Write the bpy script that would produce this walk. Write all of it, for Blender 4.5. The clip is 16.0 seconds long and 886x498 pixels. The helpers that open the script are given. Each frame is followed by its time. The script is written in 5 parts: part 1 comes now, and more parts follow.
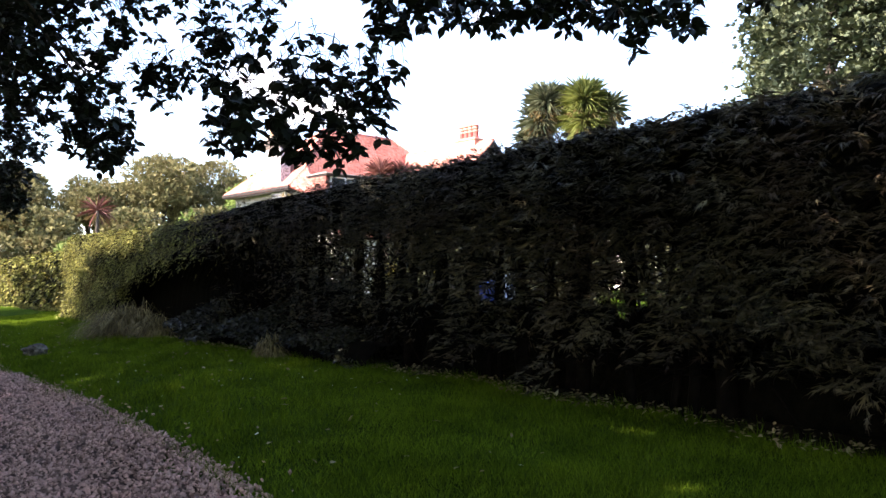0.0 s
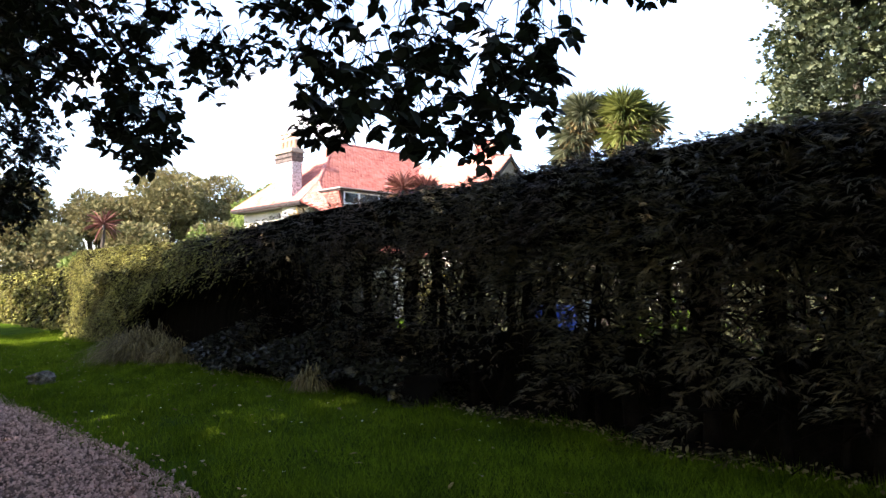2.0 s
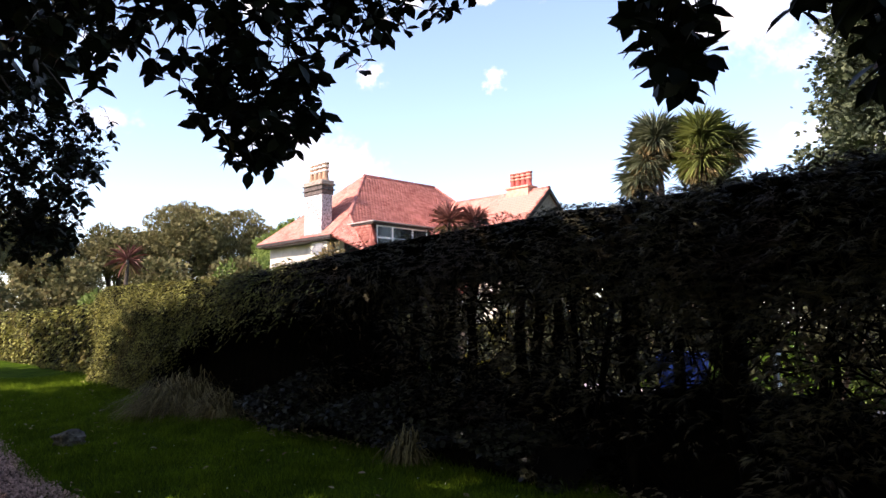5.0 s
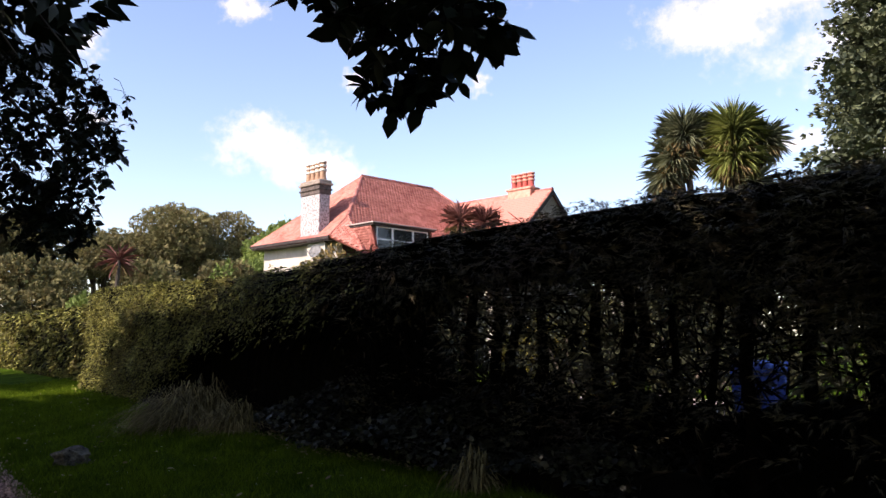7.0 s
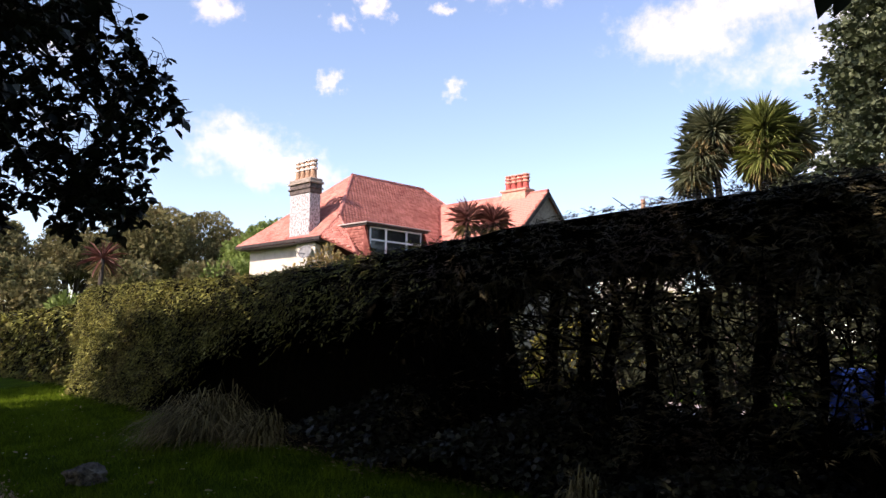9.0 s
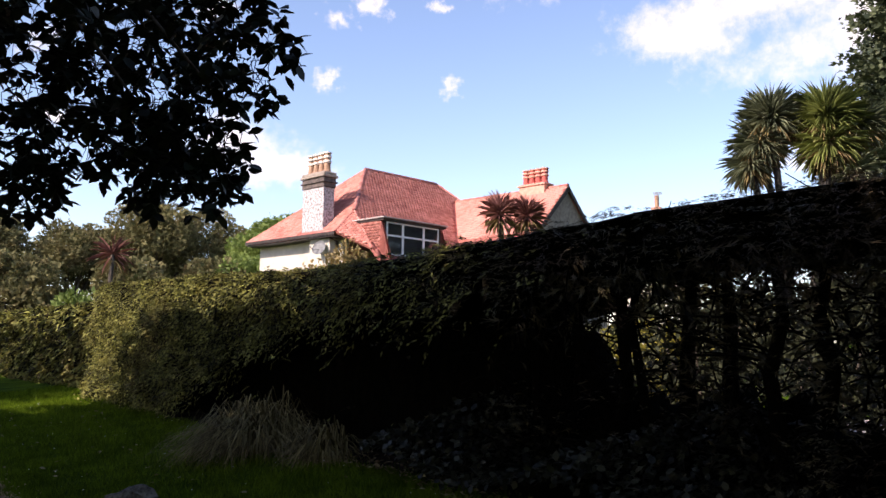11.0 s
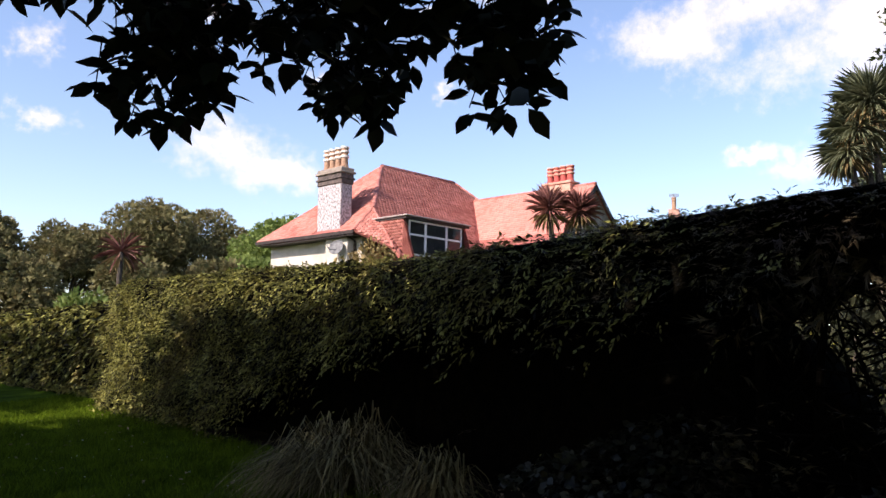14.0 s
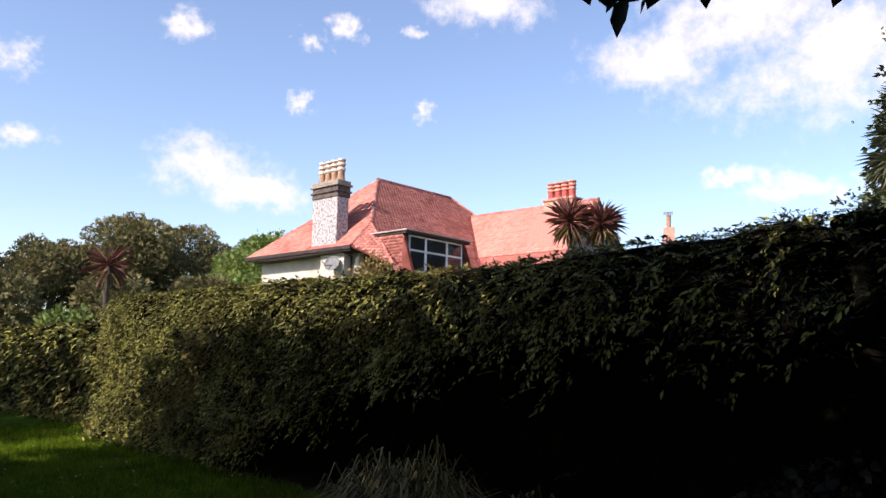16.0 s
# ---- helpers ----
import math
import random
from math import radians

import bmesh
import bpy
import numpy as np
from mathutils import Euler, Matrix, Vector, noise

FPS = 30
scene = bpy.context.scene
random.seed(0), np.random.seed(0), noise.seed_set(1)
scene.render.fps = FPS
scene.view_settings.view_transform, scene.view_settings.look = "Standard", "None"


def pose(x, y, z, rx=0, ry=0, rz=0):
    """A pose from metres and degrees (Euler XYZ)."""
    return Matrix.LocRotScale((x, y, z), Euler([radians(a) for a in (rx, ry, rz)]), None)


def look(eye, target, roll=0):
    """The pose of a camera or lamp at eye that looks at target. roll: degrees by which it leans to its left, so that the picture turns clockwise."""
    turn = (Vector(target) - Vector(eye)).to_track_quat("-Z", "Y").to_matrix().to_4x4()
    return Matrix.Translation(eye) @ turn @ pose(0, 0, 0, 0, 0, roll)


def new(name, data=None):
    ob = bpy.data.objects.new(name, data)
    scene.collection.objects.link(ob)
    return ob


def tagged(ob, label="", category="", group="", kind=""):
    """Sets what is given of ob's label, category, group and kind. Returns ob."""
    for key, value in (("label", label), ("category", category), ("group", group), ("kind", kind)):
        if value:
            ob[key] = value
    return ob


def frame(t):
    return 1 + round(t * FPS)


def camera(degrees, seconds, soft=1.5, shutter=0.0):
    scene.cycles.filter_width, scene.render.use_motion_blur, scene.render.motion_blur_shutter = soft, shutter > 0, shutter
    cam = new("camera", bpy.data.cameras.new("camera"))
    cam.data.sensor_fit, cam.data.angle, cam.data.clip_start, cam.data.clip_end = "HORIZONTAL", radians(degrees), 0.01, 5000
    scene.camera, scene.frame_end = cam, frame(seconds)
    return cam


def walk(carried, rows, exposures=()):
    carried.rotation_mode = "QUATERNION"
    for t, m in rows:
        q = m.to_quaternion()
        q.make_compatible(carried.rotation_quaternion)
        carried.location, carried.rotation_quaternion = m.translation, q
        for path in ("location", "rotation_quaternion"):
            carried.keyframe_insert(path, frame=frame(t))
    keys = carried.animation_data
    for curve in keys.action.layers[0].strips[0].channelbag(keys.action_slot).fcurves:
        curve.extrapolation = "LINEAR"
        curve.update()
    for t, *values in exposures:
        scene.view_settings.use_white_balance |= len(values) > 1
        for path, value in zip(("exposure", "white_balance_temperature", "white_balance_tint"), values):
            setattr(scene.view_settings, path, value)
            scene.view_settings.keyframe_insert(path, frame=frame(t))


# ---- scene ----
cam = camera(59.5, 16.0)
PATH = [
    (0, (0.95, 0.997, 1.524), (1.934, 2.738, 1.591), -0.2),
    (0.5, (0.879, 1.452, 1.552), (1.874, 3.185, 1.628), -0.1),
    (1, (0.911, 1.799, 1.573), (1.904, 3.534, 1.648), 0.0),
    (1.5, (0.936, 2.193, 1.617), (1.927, 3.929, 1.7), 0.1),
    (2, (0.859, 2.65, 1.617), (1.843, 4.388, 1.728), 0.2),
    (2.5, (0.861, 3.102, 1.608), (1.839, 4.841, 1.751), 0.3),
    (3, (0.834, 3.532, 1.623), (1.805, 5.271, 1.798), 0.4),
    (3.5, (0.747, 3.933, 1.67), (1.715, 5.674, 1.857), 0.3),
    (4, (0.809, 4.273, 1.669), (1.771, 6.016, 1.859), 0.3),
    (4.5, (0.823, 4.61, 1.69), (1.779, 6.355, 1.889), 0.4),
    (5, (0.733, 5.021, 1.719), (1.686, 6.768, 1.924), 0.3),
    (5.2, (0.669, 5.094, 1.74), (1.62, 6.842, 1.942), 0.3),
    (7.5, (0.481, 6.811, 1.719), (1.481, 8.529, 1.941), 0.6),
    (8, (0.348, 7.121, 1.721), (1.366, 8.828, 1.945), 0.7),
    (8.5, (0.19, 7.493, 1.728), (1.239, 9.181, 1.954), 0.7),
    (9, (0.141, 7.908, 1.696), (1.189, 9.596, 1.925), 0.8),
    (11.3, (-0.123, 9.693, 1.728), (0.934, 11.377, 1.952), 0.8),
    (11.5, (-0.119, 9.848, 1.715), (0.937, 11.532, 1.942), 0.8),
    (12, (-0.059, 10.237, 1.714), (0.994, 11.922, 1.943), 0.9),
    (12.5, (-0.142, 10.61, 1.705), (0.906, 12.297, 1.941), 0.9),
    (13, (-0.198, 11.018, 1.685), (0.858, 12.7, 1.923), 0.9),
    (13.5, (-0.207, 11.429, 1.694), (0.849, 13.11, 1.933), 1.0),
    (14, (-0.319, 11.88, 1.696), (0.755, 13.55, 1.934), 1.0),
    (14.5, (-0.351, 12.239, 1.654), (0.746, 13.894, 1.892), 1.0),
    (15, (-0.355, 12.665, 1.673), (0.74, 14.32, 1.921), 1.0),
    (15.5, (-0.44, 13.036, 1.722), (0.656, 14.689, 1.981), 1.1),
    (16, (-0.373, 13.451, 1.718), (0.741, 15.087, 2.006), 1.1),
]
EXPOSURES = [(0, 2.54, 6950, 20), (1.5, 2.6, 6980, 20), (2.5, 2.32, 7120, 23), (3.5, 1.95, 7150, 25), (5.0, 1.49, 7000, 24), (7.5, 1.14, 7080, 24), (11.5, 1.08, 6900, 24), (16, 0.94, 6780, 20)]
walk(cam, [(t, look(e, g, r)) for t, e, g, r in PATH], EXPOSURES)

# ---------- sky and sun ----------
SUN = Vector((-0.776, -0.066, 0.62)).normalized()
world = bpy.data.worlds.new("sky")
scene.world = world
world.use_nodes = True
wn = world.node_tree.nodes
sky = wn.new("ShaderNodeTexSky")
sky.sky_type = 'NISHITA'
sky.sun_disc = False
sky.sun_elevation = math.asin(SUN.z)
sky.sun_rotation = math.atan2(SUN.x, SUN.y)
sky.air_density, sky.dust_density, sky.ozone_density = 1.0, 0.7, 2.4
wn["Background"].inputs["Strength"].default_value = 0.13
world.node_tree.links.new(sky.outputs[0], wn["Background"].inputs[0])
sun_data = bpy.data.lights.new("sun", 'SUN')
sun_data.energy, sun_data.angle, sun_data.color = 4.2, radians(0.6), (1.0, 0.95, 0.86)
new("sun", sun_data).matrix_world = look(SUN * 60, (0, 0, 0))

RNG = np.random.default_rng(7)


# ---------- materials ----------
def nodes_of(name):
    m = bpy.data.materials.new(name)
    m.use_nodes = True
    nt = m.node_tree
    return m, nt, nt.nodes["Principled BSDF"]


def surface(name, dark, light, scale=4.0, rough=0.8, bump=0.2, fine=40.0, island=0.0, specular=0.3, stretch=(1, 1, 1), metal=0.0, thing=0.0, lo=0.5, hi=0.95):
    """Two scales of noise between two colours, with fine relief; island / thing: variation from piece to piece."""
    m, nt, bsdf = nodes_of(name)
    n, l = nt.nodes, nt.links
    co = n.new("ShaderNodeTexCoord")
    mp = n.new("ShaderNodeMapping")
    mp.inputs["Scale"].default_value = stretch
    l.new(co.outputs["Object"], mp.inputs["Vector"])
    big, small = n.new("ShaderNodeTexNoise"), n.new("ShaderNodeTexNoise")
    big.inputs["Scale"].default_value, small.inputs["Scale"].default_value = scale, fine
    big.inputs["Detail"].default_value = 5
    small.inputs["Detail"].default_value = 3
    for t in (big, small):
        l.new(mp.outputs[0], t.inputs["Vector"])
    add = n.new("ShaderNodeMath")
    add.operation = 'MULTIPLY_ADD'
    add.inputs[1].default_value = 0.45
    l.new(small.outputs[0], add.inputs[0])
    l.new(big.outputs[0], add.inputs[2])
    src = add.outputs[0]
    if island or thing:
        g = n.new("ShaderNodeNewGeometry") if island else n.new("ShaderNodeObjectInfo")
        a2 = n.new("ShaderNodeMath")
        a2.operation = 'MULTIPLY_ADD'
        a2.inputs[1].default_value = island or thing
        l.new(g.outputs["Random Per Island" if island else "Random"], a2.inputs[0])
        l.new(src, a2.inputs[2])
        src = a2.outputs[0]
    mr = n.new("ShaderNodeMapRange")
    mr.inputs["From Min"].default_value = lo
    mr.inputs["From Max"].default_value = hi + (island or thing)
    l.new(src, mr.inputs["Value"])
    mix = n.new("ShaderNodeMix")
    mix.data_type = 'RGBA'
    mix.inputs[6].default_value, mix.inputs[7].default_value = (*dark, 1), (*light, 1)
    l.new(mr.outputs[0], mix.inputs[0])
    l.new(mix.outputs[2], bsdf.inputs["Base Color"])
    bsdf.inputs["Roughness"].default_value = rough
    bsdf.inputs["Specular IOR Level"].default_value = specular
    bsdf.inputs["Metallic"].default_value = metal
    if bump:
        b = n.new("ShaderNodeBump")
        b.inputs["Strength"].default_value, b.inputs["Distance"].default_value = bump, 0.02
        l.new(small.outputs[0], b.inputs["Height"])
        l.new(b.outputs[0], bsdf.inputs["Normal"])
    return m


def leafy(name, dark, light, rough=0.55, through_light=0.25, scale=1.5, specular=0.3, tint=None, lo=0.35):
    """Leaves: colour varies leaf by leaf and in patches; some light passes through."""
    m, nt, bsdf = nodes_of(name)
    n, l = nt.nodes, nt.links
    g = n.new("ShaderNodeNewGeometry")
    co = n.new("ShaderNodeTexCoord")
    nz = n.new("ShaderNodeTexNoise")
    nz.inputs["Scale"].default_value = scale
    l.new(co.outputs["Object"], nz.inputs["Vector"])
    ma = n.new("ShaderNodeMath")
    ma.operation = 'MULTIPLY_ADD'
    ma.inputs[1].default_value = 0.6
    l.new(g.outputs["Random Per Island"], ma.inputs[0])
    l.new(nz.outputs[0], ma.inputs[2])
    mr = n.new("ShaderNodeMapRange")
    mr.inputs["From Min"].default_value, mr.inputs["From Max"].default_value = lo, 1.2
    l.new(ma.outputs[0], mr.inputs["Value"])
    mix = n.new("ShaderNodeMix")
    mix.data_type = 'RGBA'
    mix.inputs[6].default_value, mix.inputs[7].default_value = (*dark, 1), (*light, 1)
    l.new(mr.outputs[0], mix.inputs[0])
    colour = mix.outputs[2]
    if tint:
        # withered patches, sprig by sprig
        patch = n.new("ShaderNodeTexNoise")
        patch.inputs["Scale"].default_value, patch.inputs["Detail"].default_value = 1.1, 3
        l.new(co.outputs["Object"], patch.inputs["Vector"])
        ramp = n.new("ShaderNodeMapRange")
        ramp.inputs["From Min"].default_value, ramp.inputs["From Max"].default_value = 0.5, 0.72
        ramp.inputs["To Max"].default_value = 0.75
        l.new(patch.outputs[0], ramp.inputs["Value"])
        brown = n.new("ShaderNodeMix")
        brown.data_type = 'RGBA'
        brown.inputs[7].default_value = (*tint, 1)
        l.new(ramp.outputs[0], brown.inputs[0])
        l.new(colour, brown.inputs[6])
        colour = brown.outputs[2]
    l.new(colour, bsdf.inputs["Base Color"])
    bsdf.inputs["Roughness"].default_value = rough
    bsdf.inputs["Specular IOR Level"].default_value = specular
    if through_light:
        tr = n.new("ShaderNodeBsdfTranslucent")
        l.new(colour, tr.inputs["Color"])
        ms = n.new("ShaderNodeMixShader")
        ms.inputs[0].default_value = through_light
        l.new(bsdf.outputs[0], ms.inputs[1])
        l.new(tr.outputs[0], ms.inputs[2])
        l.new(ms.outputs[0], n["Material Output"].inputs[0])
    return m


# Same hedge as the next leaf; shade and dark gaps put into the colour.
M_HEDGE_SHADED = leafy("shaded_hedge_leaf", (0.0015, 0.0018, 0.001), (0.15, 0.128, 0.066), 0.6, 0.05, specular=0.18, tint=(0.065, 0.038, 0.022), lo=0.55)
# Lighter copy for the sunlit stretch; its dark end stands for shaded gaps.
M_HEDGE_LIT = leafy("lit_hedge_leaf", (0.004, 0.005, 0.0015), (0.45, 0.44, 0.12), 0.6, 0.14, 2.2, 0.15, tint=(0.16, 0.12, 0.04), lo=0.6)
# Near-black: the boughs' silhouette against bright sky is put into the leaf colour.
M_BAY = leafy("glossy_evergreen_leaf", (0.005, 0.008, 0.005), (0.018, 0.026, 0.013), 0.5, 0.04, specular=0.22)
M_WOODS = leafy("woodland_leaf", (0.045, 0.055, 0.02), (0.24, 0.21, 0.095), 0.75, 0.2, 0.25, 0.1, tint=(0.13, 0.085, 0.04))
M_WOODS_LIGHT = leafy("bright_shrub_leaf", (0.07, 0.11, 0.02), (0.2, 0.26, 0.06), 0.65, 0.25, 0.4)
M_CEDAR = leafy("blue_green_needle", (0.03, 0.045, 0.03), (0.11, 0.125, 0.06), 0.7, 0.12, 0.6)
M_STRAP = leafy("green_strap_leaf", (0.07, 0.095, 0.022), (0.31, 0.34, 0.1), 0.45, 0.2, 0.9)
M_STRAP_DULL = leafy("grey_green_strap_leaf", (0.065, 0.078, 0.042), (0.23, 0.245, 0.14), 0.5, 0.15, 0.9)
M_STRAP_RED = leafy("bronze_red_strap_leaf", (0.1, 0.03, 0.026), (0.38, 0.17, 0.14), 0.5, 0.2, 2.0)
M_DEAD_STRAP = leafy("withered_strap_leaf", (0.12, 0.08, 0.03), (0.3, 0.22, 0.1), 0.8, 0.1, 2.0)
M_SEDGE = leafy("dull_sedge_blade", (0.012, 0.009, 0.003), (0.32, 0.26, 0.11), 0.75, 0.1, 1.2, 0.05)
# Near-black dark end: shade among the ivy leaves is put into their colour.
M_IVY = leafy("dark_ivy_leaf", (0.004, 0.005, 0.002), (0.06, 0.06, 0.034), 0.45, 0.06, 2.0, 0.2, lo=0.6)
M_GRASS = leafy("lawn_blade", (0.024, 0.052, 0.003), (0.155, 0.225, 0.015), 0.8, 0.32, 1.6, 0.04)
M_LAWN = surface("lawn_turf", (0.014, 0.032, 0.002), (0.05, 0.085, 0.005), 1.3, 1.0, 0.6, 60, specular=0.02)
M_BARK = surface("hedge_bark", (0.03, 0.024, 0.018), (0.1, 0.08, 0.062), 5, 0.9, 0.6, 50, stretch=(1, 1, 0.2))
# Near-black: the deep shade inside the hedge is put into this colour.
M_CORE = surface("shade_black_inner_twigs", (0.002, 0.002, 0.0014), (0.007, 0.006, 0.004), 8, 1.0, 0.5, 40, specular=0.02)
M_GRAVEL_BED = surface("gravel_bed", (0.04, 0.024, 0.018), (0.2, 0.125, 0.095), 2.0, 0.95, 0.8, 70, specular=0.05)
M_PEBBLE = surface("pink_gravel_stone", (0.045, 0.026, 0.02), (0.86, 0.54, 0.43), 0.8, 0.9, 0.2, 90, island=1.3, specular=0.08, lo=0.3)
M_ROOF_BED = surface("roof_bed", (0.24, 0.065, 0.05), (0.42, 0.15, 0.12), 2, 0.9, 0.2, 30)
M_TILE = surface("red_clay_tile", (0.27, 0.08, 0.06), (0.6, 0.25, 0.2), 0.7, 0.8, 0.25, 25, island=0.6)
M_TILE_PIECE = surface("red_clay_tile_piece", (0.27, 0.08, 0.06), (0.6, 0.25, 0.2), 0.7, 0.8, 0.25, 25, thing=0.6)
M_TILE_PALE = surface("pale_red_tile", (0.42, 0.14, 0.11), (0.62, 0.27, 0.22), 0.5, 0.85, 0.25, 25, island=0.6)
M_RENDER = surface("cream_painted_render", (0.4, 0.35, 0.28), (0.6, 0.54, 0.46), 1.3, 0.9, 0.3, 40)
M_CHIMNEY = surface("flaking_white_roughcast", (0.1, 0.075, 0.07), (0.54, 0.5, 0.5), 12, 0.95, 0.6, 40, stretch=(1, 1, 0.7), lo=0.54, hi=0.84)
M_SOOT = surface("sooty_brick_collar", (0.04, 0.034, 0.032), (0.15, 0.115, 0.1), 5, 0.95, 0.4, 30)
M_POT = surface("buff_clay_pot", (0.24, 0.13, 0.08), (0.46, 0.3, 0.2), 4, 0.8, 0.2, 30)
M_POT_RED = surface("red_clay_pot", (0.34, 0.06, 0.05), (0.5, 0.11, 0.085), 4, 0.7, 0.2, 30)
M_BRICK = surface("pale_brick", (0.4, 0.2, 0.14), (0.58, 0.34, 0.26), 6, 0.9, 0.3, 40)
M_PEBBLEDASH = surface("grey_brown_roughcast", (0.2, 0.16, 0.13), (0.36, 0.3, 0.25), 6, 0.95, 0.6, 60)
M_WHITE = surface("white_window_paint", (0.68, 0.68, 0.67), (0.82, 0.82, 0.8), 5, 0.45, 0.05, 60)
M_DARK_TIMBER = surface("dark_stained_timber", (0.02, 0.014, 0.012), (0.06, 0.042, 0.035), 4, 0.6, 0.2, 40)
M_FELT = surface("grey_roofing_felt", (0.3, 0.24, 0.22), (0.46, 0.4, 0.37), 3, 0.9, 0.2, 40)
M_PLASTIC = surface("grey_dish_metal", (0.13, 0.13, 0.14), (0.22, 0.22, 0.22), 3, 0.5, 0.05, 40)
M_STUMP = surface("weathered_stone", (0.015, 0.013, 0.009), (0.22, 0.19, 0.14), 9, 0.95, 0.8, 50)
# Darker copy of the bark; shade among the stems is put into its colour.
M_TWIG = surface("shade_dark_twig_bark", (0.003, 0.0025, 0.002), (0.01, 0.008, 0.006), 8, 0.95, 0.3, 60, specular=0.03)
M_POT_BAND = surface("limewashed_pot_band", (0.5, 0.44, 0.38), (0.72, 0.66, 0.6), 6, 0.85, 0.2, 30)
# Litter soil with the overhang's shade put into its colour.
M_SOIL = surface("shade_dark_leaf_litter_soil", (0.006, 0.004, 0.003), (0.028, 0.02, 0.013), 3, 1.0, 0.7, 50, specular=0.02)
M_GLASS, _nt, _b = nodes_of("window_glass")
_b.inputs["Base Color"].default_value = (0.03, 0.035, 0.04, 1)
_b.inputs["Roughness"].default_value = 0.05
_b.inputs["Transmission Weight"].default_value = 0.35


# ---------- builders ----------
def mesh_tris(name, verts, tris, mat, smooth=False):
    me = bpy.data.meshes.new(name)
    verts, tris = np.asarray(verts, np.float32), np.asarray(tris, np.int32)
    me.vertices.add(len(verts))
    me.vertices.foreach_set("co", verts.ravel())
    me.loops.add(tris.size)
    me.loops.foreach_set("vertex_index", tris.ravel())
    me.polygons.add(len(tris))
    me.polygons.foreach_set("loop_start", np.arange(0, tris.size, 3, dtype=np.int32))
    if smooth:
        me.polygons.foreach_set("use_smooth", np.ones(len(tris), bool))
    me.materials.append(mat)
    me.update(calc_edges=True)
    return me


def scatter(name, template, mats, places, mat):
    """One mesh of many copies of a small template; mats (n,3,3), places (n,3)."""
    tv, tf = (np.asarray(a) for a in template)
    v = np.einsum("nij,kj->nki", mats, tv) + places[:, None, :]
    f = tf[None] + (np.arange(len(places)) * len(tv))[:, None, None]
    return mesh_tris(name, v.reshape(-1, 3), f.reshape(-1, 3), mat)


def part(name, me, mat, parent, label=""):
    """Links a bmesh or a mesh as one object under a thing or under a part."""
    if isinstance(me, bmesh.types.BMesh):
        bm, me = me, bpy.data.meshes.new(name)
        bm.to_mesh(me)
        bm.free()
    if mat and not me.materials:
        me.materials.append(mat)
    ob = new(name, me)
    ob.parent = parent
    return tagged(ob, label)


def thing(name, label, category, at=(0, 0, 0), rz=0.0, group="", kind=""):
    ob = new(name)
    ob.matrix_basis = pose(*at, 0, 0, rz)
    ob.empty_display_size = 0.2
    return tagged(ob, label, category, group, kind)


def frames(out, up=(0, 0, 1), spin=None):
    """Matrices whose y axis runs along out (n,3) and whose z axis leans to up."""
    y = out / np.linalg.norm(out, axis=1, keepdims=True)
    u = np.broadcast_to(np.asarray(up, float), y.shape)
    x = np.cross(y, u)
    x /= np.maximum(np.linalg.norm(x, axis=1, keepdims=True), 1e-6)
    z = np.cross(x, y)
    if spin is not None:
        c, s = np.cos(spin)[:, None], np.sin(spin)[:, None]
        x, z = x * c + z * s, z * c - x * s
    return np.stack([x, y, z], axis=2)


def box(bm, x0, x1, y0, y1, z0, z1, bevel=0.0):
    r = bmesh.ops.create_cube(bm, size=1.0, matrix=Matrix.Translation(((x0 + x1) / 2, (y0 + y1) / 2, (z0 + z1) / 2)) @ Matrix.Diagonal((x1 - x0, y1 - y0, z1 - z0, 1)))
    if bevel:
        es = list({e for v in r["verts"] for e in v.link_edges})
        bmesh.ops.bevel(bm, geom=es, offset=bevel, segments=1, affect='EDGES')
    return bm


def boxed(x0, x1, y0, y1, z0, z1, bevel=0.0):
    return box(bmesh.new(), x0, x1, y0, y1, z0, z1, bevel)


def tube(points, radii, sides=7):
    """Verts and tris of a tapered, bent round limb."""
    pts = np.asarray(points, float)
    n = len(pts)
    d = np.gradient(pts, axis=0)
    fr = frames(d, (0.13, 0.31, 0.94))
    a = np.linspace(0, 2 * np.pi, sides, endpoint=False)
    ring = np.stack([np.cos(a), np.zeros(sides), np.sin(a)], 1)
    v = np.concatenate([pts[i] + (fr[i] @ (ring * radii[i]).T).T for i in range(n)] + [pts[-1:]])
    t = []
    for i in range(n - 1):
        for j in range(sides):
            k = (j + 1) % sides
            p, q, r, s = i * sides + j, i * sides + k, (i + 1) * sides + k, (i + 1) * sides + j
            t += [(p, q, r), (p, r, s)]
    t += [((n - 1) * sides + j, (n - 1) * sides + (j + 1) % sides, n * sides) for j in range(sides)]
    return v, np.array(t)


def merged(pieces):
    vs, ts, k = [], [], 0
    for v, t in pieces:
        vs.append(v)
        ts.append(np.asarray(t) + k)
        k += len(v)
    return np.concatenate(vs), np.concatenate(ts)


def wander(a, b, n, sag, amp, rng):
    """A bent line from a to b."""
    a, b = np.asarray(a, float), np.asarray(b, float)
    s = np.linspace(0, 1, n)[:, None]
    p = a + (b - a) * s
    p[:, 2] += sag * np.sin(np.pi * s[:, 0])
    p[1:-1] += rng.normal(0, amp, (n - 2, 3))
    return p


def revolve(bm, profile, segs=16, at=(0, 0, 0)):
    rings = [[bm.verts.new((at[0] + r * math.cos(i * 2 * math.pi / segs), at[1] + r * math.sin(i * 2 * math.pi / segs), at[2] + z)) for i in range(segs)] for r, z in profile]
    for a, b in zip(rings, rings[1:]):
        for i in range(segs):
            bm.faces.new((a[i], a[(i + 1) % segs], b[(i + 1) % segs], b[i]))
    bm.faces.new(rings[0][::-1])
    bm.faces.new(rings[-1])
    return bm


